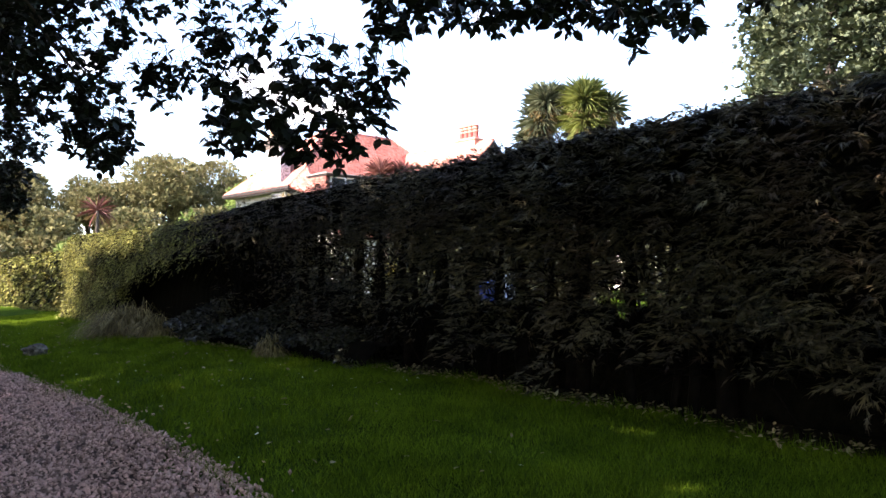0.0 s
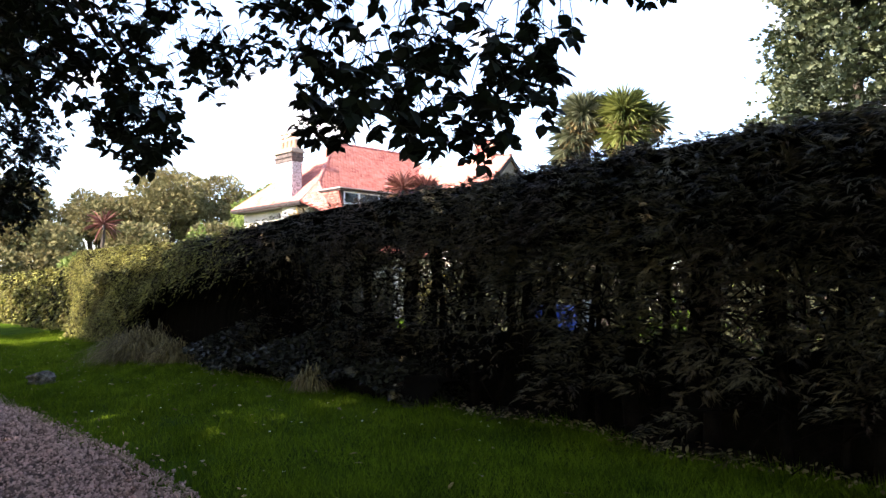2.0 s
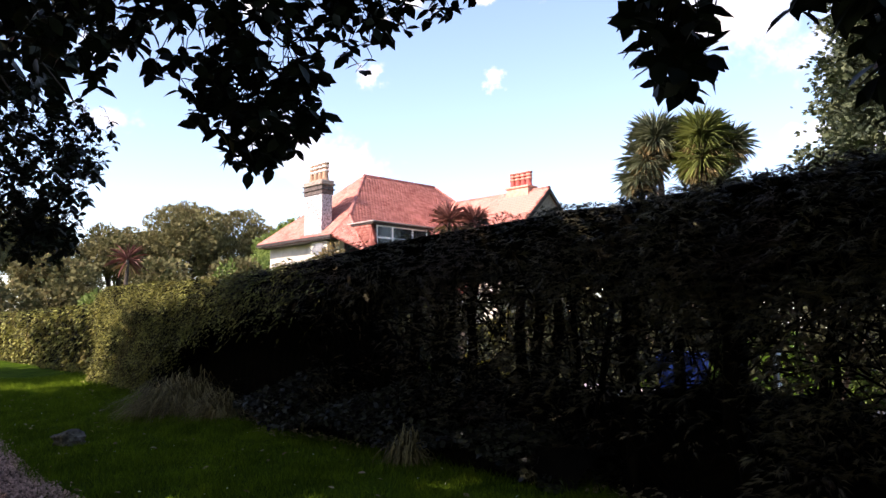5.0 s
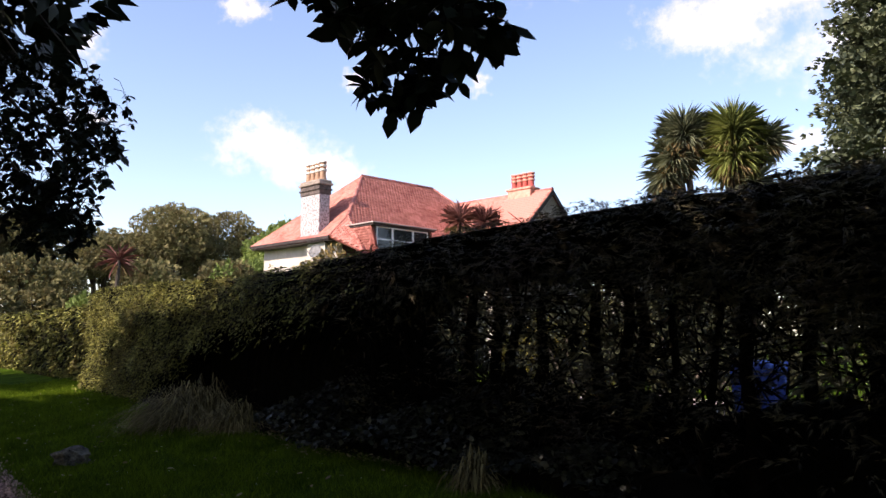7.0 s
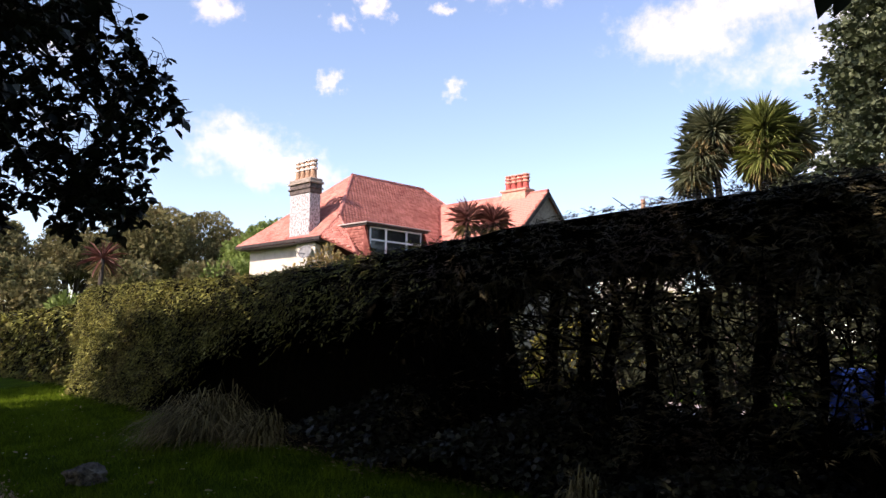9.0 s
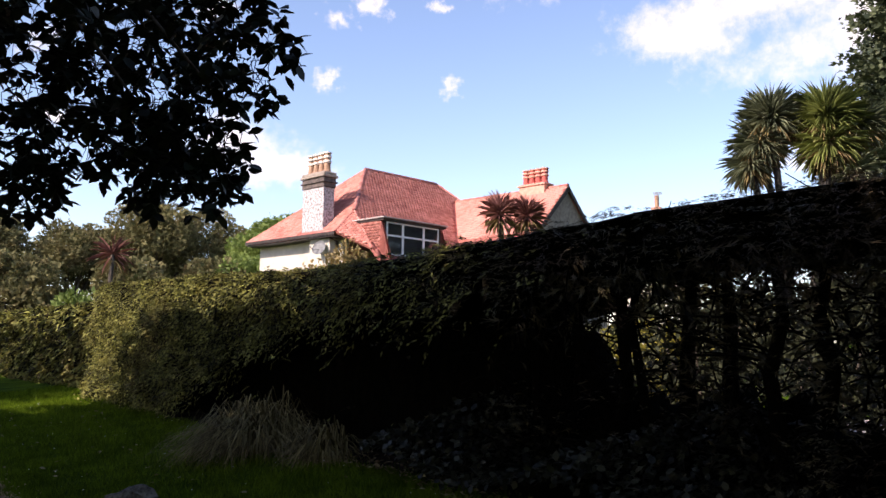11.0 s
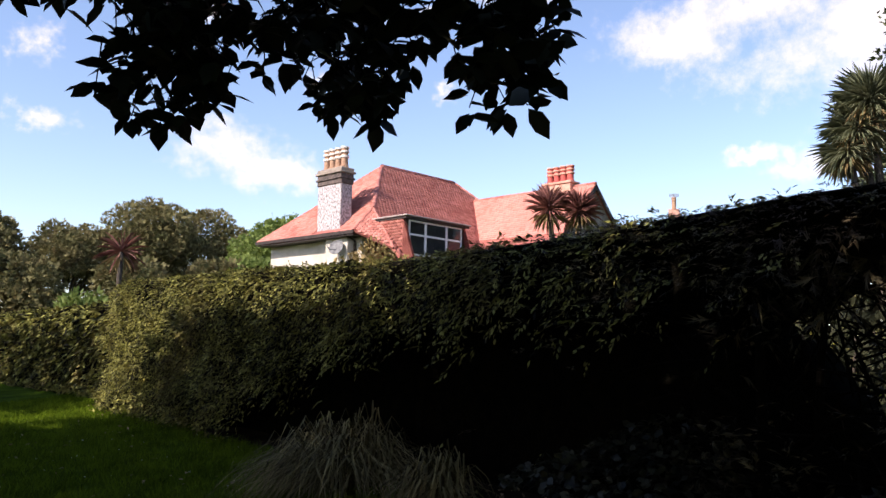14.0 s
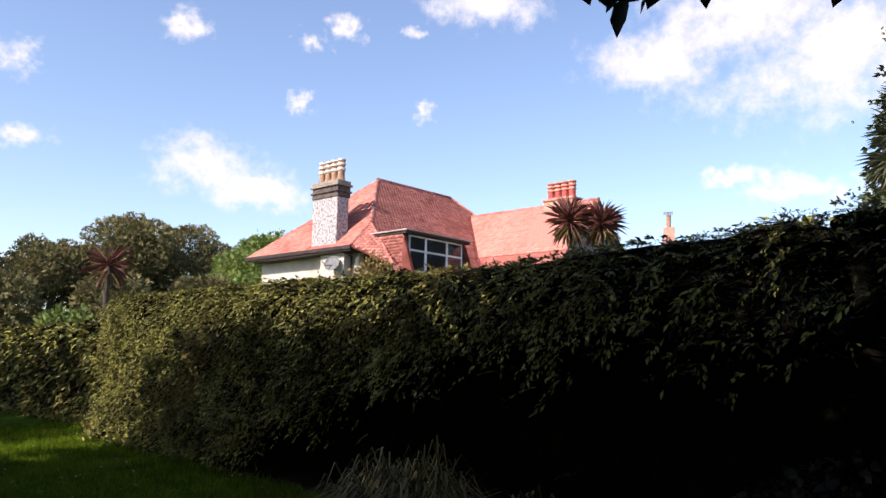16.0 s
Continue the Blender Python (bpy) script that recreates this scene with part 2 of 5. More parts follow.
# leaf shapes: y runs along the leaf
LEAF = ([(0, 0, 0), (-0.2, 0.3, 0.05), (0.2, 0.3, 0.05), (-0.21, 0.62, 0.03), (0.21, 0.62, 0.03), (0, 1, -0.08), (0, 0.45, 0)],
        [(0, 6, 1), (0, 2, 6), (1, 6, 3), (6, 2, 4), (3, 6, 5), (6, 4, 5)])
CLUMP = ([(0, 0, 0), (-0.42, 0.35, 0.1), (0.1, 0.5, 0.12), (0.5, 0.3, -0.05), (-0.2, 0.95, 0), (0.3, 1.0, -0.1), (0.05, 0.2, 0.3)],
         [(0, 2, 1), (0, 3, 2), (1, 2, 4), (2, 3, 5), (0, 6, 2)])
SPRAY = ([(0, 0, 0), (-0.035, 0.4, 0.05), (0.035, 0.4, 0.05), (0, 1, -0.16), (-0.17, 0.5, -0.02), (-0.03, 0.2, 0.03), (0.16, 0.56, -0.02), (0.03, 0.26, 0.03), (-0.13, 0.8, -0.1), (-0.025, 0.5, 0.03), (0.13, 0.86, -0.1), (0.025, 0.56, 0.03)],
         [(0, 2, 1), (1, 2, 3), (5, 1, 4), (7, 6, 2), (1, 9, 8), (11, 2, 10)])
FAR_CLUMP = ([(0, 0, 0), (-0.42, 0.4, 0.1), (0.12, 0.5, 0.12), (0.5, 0.35, -0.05), (-0.15, 1.0, 0), (0.35, 0.95, -0.1)], [(0, 2, 1), (1, 2, 4), (2, 3, 5)])
LEAF2 = ([(0, 0, 0), (-0.2, 0.5, 0.06), (0.2, 0.5, 0.06), (0, 1, -0.1)], [(0, 3, 1), (0, 2, 3)])
BLADE = ([(-0.5, 0, 0), (0.5, 0, 0), (0, 1, 0)], [(0, 1, 2)])


def interp(table, s):
    return np.interp(s, [a for a, _ in table], [b for _, b in table])


# ---------- the plan ----------
def rise(x):
    """Height of the ground: the lawn banks up a little from the drive to the hedge."""
    t = np.clip((np.asarray(x, float) - 0.6) / 3.6, 0, 1)
    return 0.24 * t * t * (3 - 2 * t)


DRIVE_EDGE = [(-8, 3.2), (0, 2.85), (4, 2.55), (8, 2.2), (10.5, 1.9), (13, 1.45), (15.3, 0.98), (17.5, 0.7), (24, -0.1), (34, -1.3), (60, -4.5)]
HEDGE_FACE = [(-6, 6.7), (0, 6.3), (5, 5.85), (9, 5.4), (11.4, 5.15), (14.4, 4.3), (16, 4.0), (18, 3.78), (21, 3.52), (24, 3.2), (27.5, 3.0), (29.2, 2.75), (30.4, 2.85), (30.9, 3.3), (33, 3.0), (38, 2.3), (45, 1.3), (55, -0.5)]
HEDGE_TOP = [(-6, 2.88), (2, 2.88), (5, 2.84), (10, 2.83), (12, 2.84), (13.2, 2.79), (15, 2.67), (16.6, 2.59), (18.5, 2.53), (20, 2.55), (22, 2.61), (24, 2.66), (28, 2.77), (30.4, 2.8), (31, 2.42), (55, 2.42)]


# ---------- ground ----------
def ground_sheet():
    xs = np.concatenate([[-1500, -400, -100, -40, -15, -6], np.linspace(-3, 7, 41), [9, 15, 40, 100, 400, 1500]])
    ys = np.concatenate([[-1500, -400, -100, -30], np.linspace(-10, 60, 71), [90, 200, 500, 1500]])
    X, Y = np.meshgrid(xs, ys, indexing="ij")
    Z = rise(X)
    near = (np.abs(X - 2) < 6) & (Y > -11) & (Y < 61)
    Z = Z + np.where(near, RNG.normal(0, 0.008, Z.shape), 0)
    v = np.stack([X, Y, Z], -1).reshape(-1, 3)
    ny, t = len(ys), []
    for i in range(len(xs) - 1):
        a = i * ny + np.arange(ny - 1)
        t += [np.stack([a, a + ny, a + ny + 1], 1), np.stack([a, a + ny + 1, a + 1], 1)]
    return v, np.concatenate(t)


tagged(new("ground", mesh_tris("ground", *ground_sheet(), M_LAWN, True)), "mown green lawn banking up to the hedge", "lawn", kind="structure")


def drive_sheet():
    ys = np.linspace(-8, 60, 137)
    e = interp(DRIVE_EDGE, ys) + 0.05 * np.sin(ys * 3.1) + 0.04 * np.sin(ys * 7.7 + 1)
    s = np.linspace(0, 1, 9)
    X = e[:, None] - (1 - s[None]) * 4.2
    Y = np.broadcast_to(ys[:, None], X.shape)
    Z = rise(X) + 0.022 - 0.03 * (s[None] > 0.95)
    v = np.stack([X, Y, Z], -1).reshape(-1, 3)
    t, n = [], 9
    for i in range(len(ys) - 1):
        a = i * n + np.arange(n - 1)
        t += [np.stack([a, a + 1, a + n + 1], 1), np.stack([a, a + n + 1, a + n], 1)]
    return v, np.concatenate(t)


drive = tagged(new("road", mesh_tris("road", *drive_sheet(), M_GRAVEL_BED, True)), "pinkish loose gravel drive beside the lawn", "gravel drive", kind="structure")


def turned(n, rng, tilt=3.2):
    q = rng.normal(0, 1, (n, 3)) * (1, 1, tilt)
    return frames(q, (0.2, 0.3, 0.9), rng.uniform(0, 6.28, n))


def pebbles(n):
    y = 3.5 + 22 * RNG.uniform(0, 1, n) ** 1.5
    e = interp(DRIVE_EDGE, y)
    x = e + 0.035 * RNG.normal(0, 1, n) - RNG.uniform(0, 1, n) ** 1.2 * 2.7
    stray = RNG.uniform(0, 1, n) < 0.004
    x = np.where(stray, e + np.abs(RNG.normal(0, 0.14, n)), x)
    s = RNG.uniform(0.011, 0.027, n)
    m = turned(n, RNG, 0.4) * s[:, None, None] * np.stack([np.ones(n), RNG.uniform(0.5, 1.3, n), RNG.uniform(0.22, 0.55, n)], 1)[:, None, :]
    tv = [(1, 0, 0), (-1, .1, 0), (0, 1, .1), (.1, -1, 0), (0, .1, 1), (0, 0, -1)]
    tf = [(0, 2, 4), (2, 1, 4), (1, 3, 4), (3, 0, 4), (2, 0, 5), (1, 2, 5), (3, 1, 5), (0, 3, 5)]
    return scatter("gravel", (tv, tf), m, np.stack([x, y, rise(x) + 0.03], 1), M_PEBBLE)


tagged(new("gravel", pebbles(48000)), "loose pinkish angular gravel stones on the drive", "gravel", kind="stuff")


def lawn_blades(n):
    y = 3.0 + 31 * RNG.uniform(0, 1, n) ** 1.7
    e = interp(DRIVE_EDGE, y)
    f = interp(HEDGE_FACE, y) + np.where(y < 14, 0.35 + 0.18 * np.sin(y * 2.3), 0.1)
    u = RNG.uniform(-0.03, 1, n)
    x = e + (f - e) * u
    far = 1 + (y - 3) * 0.05
    h = RNG.uniform(0.03, 0.075, n) * np.sqrt(far) * (0.75 + 0.9 * np.array([noise.noise((a * 1.3, b * 1.3, 0)) + 0.5 for a, b in zip(x, y)]).clip(0, 1))
    lean = np.stack([RNG.normal(0, 0.5, n), RNG.normal(0, 0.5, n), np.ones(n)], 1)
    m = frames(lean, (0.3, 1, 0.1), RNG.uniform(0, 6.28, n)) * np.stack([0.006 * far, h, h], 1)[:, None, :]
    return scatter("grass", BLADE, m, np.stack([x, y, rise(x) - 0.004], 1), M_GRASS)


tagged(new("grass", lawn_blades(190000)), "short green lawn grass", "grass", kind="stuff")


# ---------- hedges ----------
def wavy(y, z, k=1.0):
    """Unevenness of a clipped face."""
    return np.array([0.16 * noise.noise((0.0, b * 0.9 * k, c * 1.1)) + 0.1 * noise.noise((5.0, b * 2.6 * k, c * 2.9)) + 0.09 * noise.noise((9.0, b * 5.5 * k, c * 6.5)) for b, c in zip(y, z)])


def hedge_foliage(name, y0, y1, clumps, per, size, mat, bare, share, hang=0.0, template=SPRAY, depth=1.7, reach=0.2, shrink=0.0):
    """Sprigs of leaves in tufts over the face and the top. bare(y, z): chance that a place has no tuft; share(y): how much of this leaf grows there."""
    n = int((y1 - y0) * (2.9 + 1.3) * clumps)
    y = RNG.uniform(y0, y1, n)
    H, F = interp(HEDGE_TOP, y), interp(HEDGE_FACE, y)
    s = RNG.uniform(0, 1, n) * (H + 1.3)
    on_top = s > H
    z = np.where(on_top, H, s)
    w = wavy(y, np.where(on_top, s, z)) * 1.25
    inner = RNG.uniform(0, 1, n) ** 1.5 * 0.3 * (1 - 0.75 * np.clip((z - (H - 0.3)) / 0.3, 0, 1) * ~on_top)
    back = np.clip((z - (H - 0.35)) / 0.35, 0, 1) ** 2 * 0.2
    x = np.where(on_top, F + 0.2 + (s - H) / 1.3 * (depth - 0.22), F + back + inner) - w
    z = np.where(on_top, H - inner * 0.5 - 0.05 * np.clip(1 - (s - H) * 3, 0, 1) + 0.12 * w + 0.035, z)
    keep = (RNG.uniform(0, 1, n) > np.where(on_top, 0, bare(y, s))) & (RNG.uniform(0, 1, n) < share(y))
    x, y, z, on_top, s, H = (a[keep] for a in (x, y, z, on_top, s, H))
    n = len(x)
    edge = np.clip((s - (H - 0.35)) / 0.35, 0, 1)
    axis = np.stack([-0.7 + edge * 0.35 + RNG.normal(0, 0.25, n), RNG.normal(0, 0.75 - 0.4 * hang, n), 0.12 + RNG.normal(0, 0.2, n) * (1 - 0.7 * edge) - hang * RNG.uniform(0.0, 1.1, n) * (1 - edge)], 1)
    axis /= np.linalg.norm(axis, axis=1, keepdims=True)
    long = reach * RNG.uniform(0.5, 1.3, n) * np.where(on_top, 0.5, 1 - 0.4 * edge)
    # each tuft: sprigs along its axis, spread like a fan, the tips drooping
    k = per
    fine = 1 - shrink * np.clip((y - 8.0) / 5.0, 0, 1)
    long = long * (0.4 + 0.6 * fine)
    q = np.tile(np.linspace(0.0, 1.0, k), (n, 1)) + RNG.normal(0, 0.08, (n, k))
    side = np.cross(axis, (0, 0, 1.0))
    side /= np.maximum(np.linalg.norm(side, axis=1, keepdims=True), 1e-6)
    sway = RNG.normal(0, 0.55, (n, k)) * (1.1 - q)
    P = np.stack([x, y, z + rise(x) * 0.3], 1)[:, None, :] + axis[:, None, :] * (q * long[:, None])[..., None] + side[:, None, :] * (sway * 0.4 * long[:, None])[..., None]
    P[..., 2] -= 0.22 * q ** 2 * long[:, None]
    D = axis[:, None, :] + side[:, None, :] * sway[..., None] + RNG.normal(0, 0.22, (n, k, 3))
    D[..., 2] -= 0.3 * q
    m = frames(D.reshape(-1, 3), (0, 0, 1), RNG.normal(0, 0.6, n * k)) * (size * RNG.uniform(0.6, 1.35, n * k) * np.repeat(fine * np.where(on_top, 0.75, 1.0), k))[:, None, None]
    return scatter(name, template, m, P.reshape(-1, 3), mat)


def hedge_core(y0, y1, bottom, inset=0.42, depth=1.3):
    """Dense twigs inside, a lumpy closed body; its near-black holds the inner shade."""
    ys = np.arange(y0, y1 + 0.01, 0.5)
    prof = [(0, 0.0), (0, 0.35), (0, 0.7), (-0.09, 0.9), (-0.09, 0.96), (-0.03, 1.0), (0.75, 1.0), (1.0, 0.9), (1.0, 0.0)]
    v = []
    for y in ys:
        H, F, b = interp(HEDGE_TOP, y) + 0.06 + 0.05 * noise.noise((y * 2.3, 6.0, 0.0)), interp(HEDGE_FACE, y) + inset, interp(bottom, y) + (0.3 * noise.noise((y * 1.7, 2, 0)) if interp(bottom, y) > 1.5 else 0.0)
        for p, q in prof:
            z = b + (H - b) * q
            v.append((F + p * depth - 0.8 * wavy([y], [z])[0], y, z))
    v, k, t = np.array(v), len(prof), []
    for i in range(len(ys) - 1):
        for j in range(k):
            a, b = i * k + j, i * k + (j + 1) % k
            t += [(a, b, b + k), (a, b + k, a + k)]
    return v, np.array(t)


def stem(at, height, r, rng, lean=0.12):
    top = (at[0] + rng.normal(0, lean), at[1] + rng.normal(0, lean), at[2] + height)
    return tube(wander(at, top, 6, 0, 0.025, rng), np.linspace(r, r * 0.55, 6), 7)


def low_growth():
    """Lumpy near-black bank standing for deep shade under the stems, between the hedge face and its back."""
    ys = np.arange(-5, 25.5, 0.06)
    v = []
    for y in ys:
        F = float(interp(HEDGE_FACE, y))
        h = 1.0 + 0.85 * min(1.0, max(0.0, (y - 15.0) / 0.7)) + 0.3 * noise.noise((y * 0.9, 3, 0)) + 0.16 * noise.noise((y * 3.1, 7, 0)) + 0.2 * noise.noise((y * 8.3, 4, 0))
        v += [(F + 0.75, y, 0.0), (F + 0.85, y, h * 0.7), (F + 1.05, y, h), (F + 1.5, y, h * 1.1), (F + 1.75, y, 0.0)]
    t = []
    for i in range(len(ys) - 1):
        for j in range(4):
            a = i * 5 + j
            t += [(a, a + 1, a + 6), (a, a + 6, a + 5)]
    return np.array(v), np.array(t)


GAPS = [(6.7, 0.25), (7.35, 0.25), (8.2, 0.35), (9.05, 0.25), (9.8, 0.2), (10.55, 0.25), (11.2, 0.2), (11.75, 0.2), (13.15, 0.3), (13.95, 0.32), (14.55, 0.28)]


def open_gap(y):
    """How open the screen of stems is along the hedge, from 0 to 1."""
    return np.max([np.exp(-((np.asarray(y) - c) / w) ** 2) for c, w in GAPS], axis=0)


def bare_near(y, z):
    """Chance of no leaf: a hollow below knee to waist height, and thin windows above it further on."""
    foot = 0.86 + 0.16 * np.sin(y * 1.3 + 0.5) + 0.12 * np.sin(y * 4.1) + 0.1 * np.sin(y * 9.3)
    hollow = np.clip((foot - z) / 0.22, 0, 1) * 0.985
    edge = 2.0 + 0.15 * np.sin(y * 1.9) + 0.14 * np.sin(y * 4.3 + 1) + 0.2 * np.clip((y - 11) / 1.5, 0, 1)
    thin = np.clip((edge - z) / 0.35, 0, 1) * np.clip((y - 5.0) / 2.0, 0, 1)
    gap = np.array([noise.noise((2.0, b * 1.9, c * 0.8)) + 0.5 * noise.noise((6.0, b * 5.0, c * 3.0)) for b, c in zip(y, z)])
    thin = thin * np.clip(0.38 + 0.55 * open_gap(y) + 0.7 * gap + 0.25 * np.clip((y - 12.3) / 0.8, 0, 1), 0.1, 1.0)
    return np.maximum(hollow, thin * np.clip((15.9 - y) / 0.7, 0, 1))


def bare_green(y, z):
    """Green hedge undercut near its joint with the dark one, left leafless to imitate shade."""
    foot = np.interp(y, (14.7, 15.2, 18.4, 20.6, 22.5, 25.5), (0.6, 2.1, 2.05, 1.7, 1.1, 0.2)) + 0.12 * np.sin(y * 3.7) + 0.1 * np.sin(y * 8.9)
    recess = np.clip((foot - z) / 0.5, 0, 1) ** 0.6 * 0.995
    return np.where(y < 14.7, bare_near(y, z), np.where(y < 16.2, np.maximum(bare_near(y, z), recess), recess))


UNDERSIDE = [(-5, 0.85), (4.2, 1.0), (6.0, 1.75), (7, 2.05), (10.5, 2.15), (11.8, 2.38), (14.9, 2.34), (15.4, 2.0), (16.5, 1.9)]


def near_hedge():
    h = thing("hedge", "tall conifer hedge with shade-dark leaves, bare and gappy below", "hedge")
    part("foliage", hedge_foliage("foliage", 2.4, 20.5, 270, 9, 0.125, M_HEDGE_SHADED, bare_green, lambda y: np.clip((20.5 - y) / 5.5, 0, 1) * np.clip(0.6 + 0.08 * (y - 6), 0.6, 1), shrink=0.58), None, h)
    part("end_foliage", hedge_foliage("end_foliage", -5, 2.4, 30, 8, 0.26, M_HEDGE_SHADED, bare_near, lambda y: np.ones_like(y)), None, h)
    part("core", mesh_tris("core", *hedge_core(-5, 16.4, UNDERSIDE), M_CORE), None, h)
    rng = np.random.default_rng(3)
    y = -4.5
    while y < 15.6:
        F = float(interp(HEDGE_FACE, y))
        at = (F + rng.uniform(0.55, 1.25), y, float(rise(F)) - 0.05)
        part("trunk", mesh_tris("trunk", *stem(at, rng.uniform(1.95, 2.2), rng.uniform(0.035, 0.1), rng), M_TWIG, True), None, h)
        y += rng.uniform(0.2, 0.48)
    # near-black bank that closes the foot of the hedge, standing for deep shade
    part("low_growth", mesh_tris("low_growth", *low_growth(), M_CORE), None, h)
    # sparse shaded sprays among the stems
    n = 26000
    y = rng.uniform(-4, 15.9, n)
    F = interp(HEDGE_FACE, y)
    x = F + rng.uniform(0.25, 1.6, n)
    z = 0.7 + 1.6 * rng.uniform(0, 1, n)
    gap = np.array([noise.noise((a * 0.4, b * 2.1, c * 0.9)) for a, b, c in zip(x, y, z)])
    ok = gap > -0.06 + 0.25 * open_gap(y) + 0.06 * np.clip((y - 12.0) / 1.0, 0, 1)
    x, y, z = x[ok], y[ok], z[ok]
    m = frames(rng.normal(0, 1, (len(x), 3)) * (1, 1, 0.5), (0, 0, 1), rng.normal(0, 0.8, len(x))) * (0.15 * rng.uniform(0.6, 1.5, len(x)))[:, None, None]
    tagged(part("inner_foliage", scatter("inner_foliage", SPRAY, m, np.stack([x, y, z], 1), M_HEDGE_SHADED), None, h), kind="stuff")
    # ragged fringe hanging under the leafy top
    n = 6000
    y = rng.uniform(5.2, 15.6, n)
    x = interp(HEDGE_FACE, y) + rng.uniform(0.25, 1.8, n)
    z = interp(UNDERSIDE, y) + 0.12 - 0.85 * rng.uniform(0, 1, n) ** 2.2 * (0.55 + 0.45 * np.sin(y * 5.3) * np.sin(y * 2.1 + 1)) + rng.normal(0, 0.06, n)
    y = y + np.where(y > 14.4, rng.normal(-0.1, 0.2, n), 0)
    m = frames(rng.normal(0, 0.7, (n, 3)) + (0, 0, -0.5), (1, 0, 0.2), rng.normal(0, 1.2, n)) * (0.2 * rng.uniform(0.5, 1.4, n))[:, None, None]
    tagged(part("fringe", scatter("fringe", SPRAY, m, np.stack([x, y, z], 1), M_HEDGE_SHADED), None, h), kind="stuff")
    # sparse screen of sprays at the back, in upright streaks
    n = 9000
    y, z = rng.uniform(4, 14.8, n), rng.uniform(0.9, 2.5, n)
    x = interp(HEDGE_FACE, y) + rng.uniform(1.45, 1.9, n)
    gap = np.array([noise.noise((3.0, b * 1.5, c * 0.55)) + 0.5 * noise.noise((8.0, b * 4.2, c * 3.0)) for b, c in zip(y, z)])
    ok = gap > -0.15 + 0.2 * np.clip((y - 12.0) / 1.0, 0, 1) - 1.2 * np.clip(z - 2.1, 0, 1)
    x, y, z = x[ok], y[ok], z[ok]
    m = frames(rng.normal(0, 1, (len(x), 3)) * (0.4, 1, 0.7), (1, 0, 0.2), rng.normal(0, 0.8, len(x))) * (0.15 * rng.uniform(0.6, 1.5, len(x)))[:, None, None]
    tagged(part("back_foliage", scatter("back_foliage", SPRAY, m, np.stack([x, y, z], 1), M_HEDGE_SHADED), None, h), kind="stuff")
    # dead twigs between the stems
    tw = []
    for _ in range(3000):
        y = rng.uniform(-4, 16)
        F = float(interp(HEDGE_FACE, y))
        a = np.array((F + rng.uniform(0.3, 1.5), y, rng.uniform(0.6, 2.15)))
        b = a + (rng.normal(-0.1, 0.25), rng.normal(0, 0.42), rng.normal(0.1, 0.3))
        tw.append(tube(wander(a, b, 4, 0.04, 0.02, rng), np.linspace(0.011, 0.004, 4), 4))
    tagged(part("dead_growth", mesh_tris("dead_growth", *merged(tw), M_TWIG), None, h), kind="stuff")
    return h


near_hedge()


def solid_hedge(y0, y1, label, mat, clumps, per, size, bare, share, bottom):
    h = thing("hedge", label, "hedge")
    part("foliage", hedge_foliage("foliage", y0, y1, clumps, per, size, mat, bare, share, hang=1.0, template=LEAF2, reach=0.16), None, h)
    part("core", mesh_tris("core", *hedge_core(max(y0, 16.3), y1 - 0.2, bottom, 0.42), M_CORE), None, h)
    return h


solid_hedge(14.4, 30.6, "clipped green hedge with a swelling lit end", M_HEDGE_LIT, 390, 9, 0.053, bare_green, lambda y: np.clip((y - 14.4) / 6.0, 0, 1), [(16, 1.95), (18.4, 1.9), (20.4, 1.65), (22, 1.15), (25, 0.1), (60, 0.1)])
solid_hedge(30.7, 54, "lower clipped green hedge beyond the tall one", M_HEDGE_LIT, 60, 8, 0.15, lambda y, z: np.where(z < 0.2, 0.5, 0.0), lambda y: np.ones_like(y), [(0, 0.1), (60, 0.1)])


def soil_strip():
    """Bare earth under the overhang, darkened for its shade, its edge ragged into the lawn."""
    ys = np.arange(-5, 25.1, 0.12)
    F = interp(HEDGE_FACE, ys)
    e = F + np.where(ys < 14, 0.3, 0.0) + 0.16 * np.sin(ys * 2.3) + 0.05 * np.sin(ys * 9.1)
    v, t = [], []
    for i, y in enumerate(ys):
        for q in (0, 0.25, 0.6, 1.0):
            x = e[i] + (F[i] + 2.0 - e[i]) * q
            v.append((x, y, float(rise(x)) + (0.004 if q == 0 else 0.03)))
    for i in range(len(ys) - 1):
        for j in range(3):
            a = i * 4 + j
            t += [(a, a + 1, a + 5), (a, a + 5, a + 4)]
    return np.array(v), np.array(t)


tagged(new("soil", mesh_tris("soil", *soil_strip(), M_SOIL, True)), "bare earth under the overhanging hedge, darkened for its shade", "soil", kind="structure")


# ---------- the house ----------
HX, HY, HT = 14.72, 42.29, math.degrees(0.24)
house = thing("house", "cream rendered house with a red tiled hipped roof", "house", (HX, HY, 0), HT)
RIDGE_Z, EAVE_Z = 10.55, 6.46


def poly_slab(corners, thick=0.12):
    """A flat slab below a polygon given by its corners."""
    bm = bmesh.new()
    top = [bm.verts.new(c) for c in corners]
    f = bm.faces.new(top)
    f.normal_update()
    n = f.normal if f.normal.z > 0 else -f.normal
    low = [bm.verts.new(Vector(c) - n * thick) for c in corners]
    bm.faces.new(low[::-1])
    for i in range(len(top)):
        j = (i + 1) % len(top)
        bm.faces.new((top[i], low[i], low[j], top[j]))
    bmesh.ops.recalc_face_normals(bm, faces=bm.faces)
    return bm


RL, RR = (4.15, 3.13, RIDGE_Z), (9.6, 3.13, RIDGE_Z)
SLOPE = 0.95
FRONT_LOW = 3.6
def front_y(z):
    return 3.13 - (RIDGE_Z - z) / SLOPE


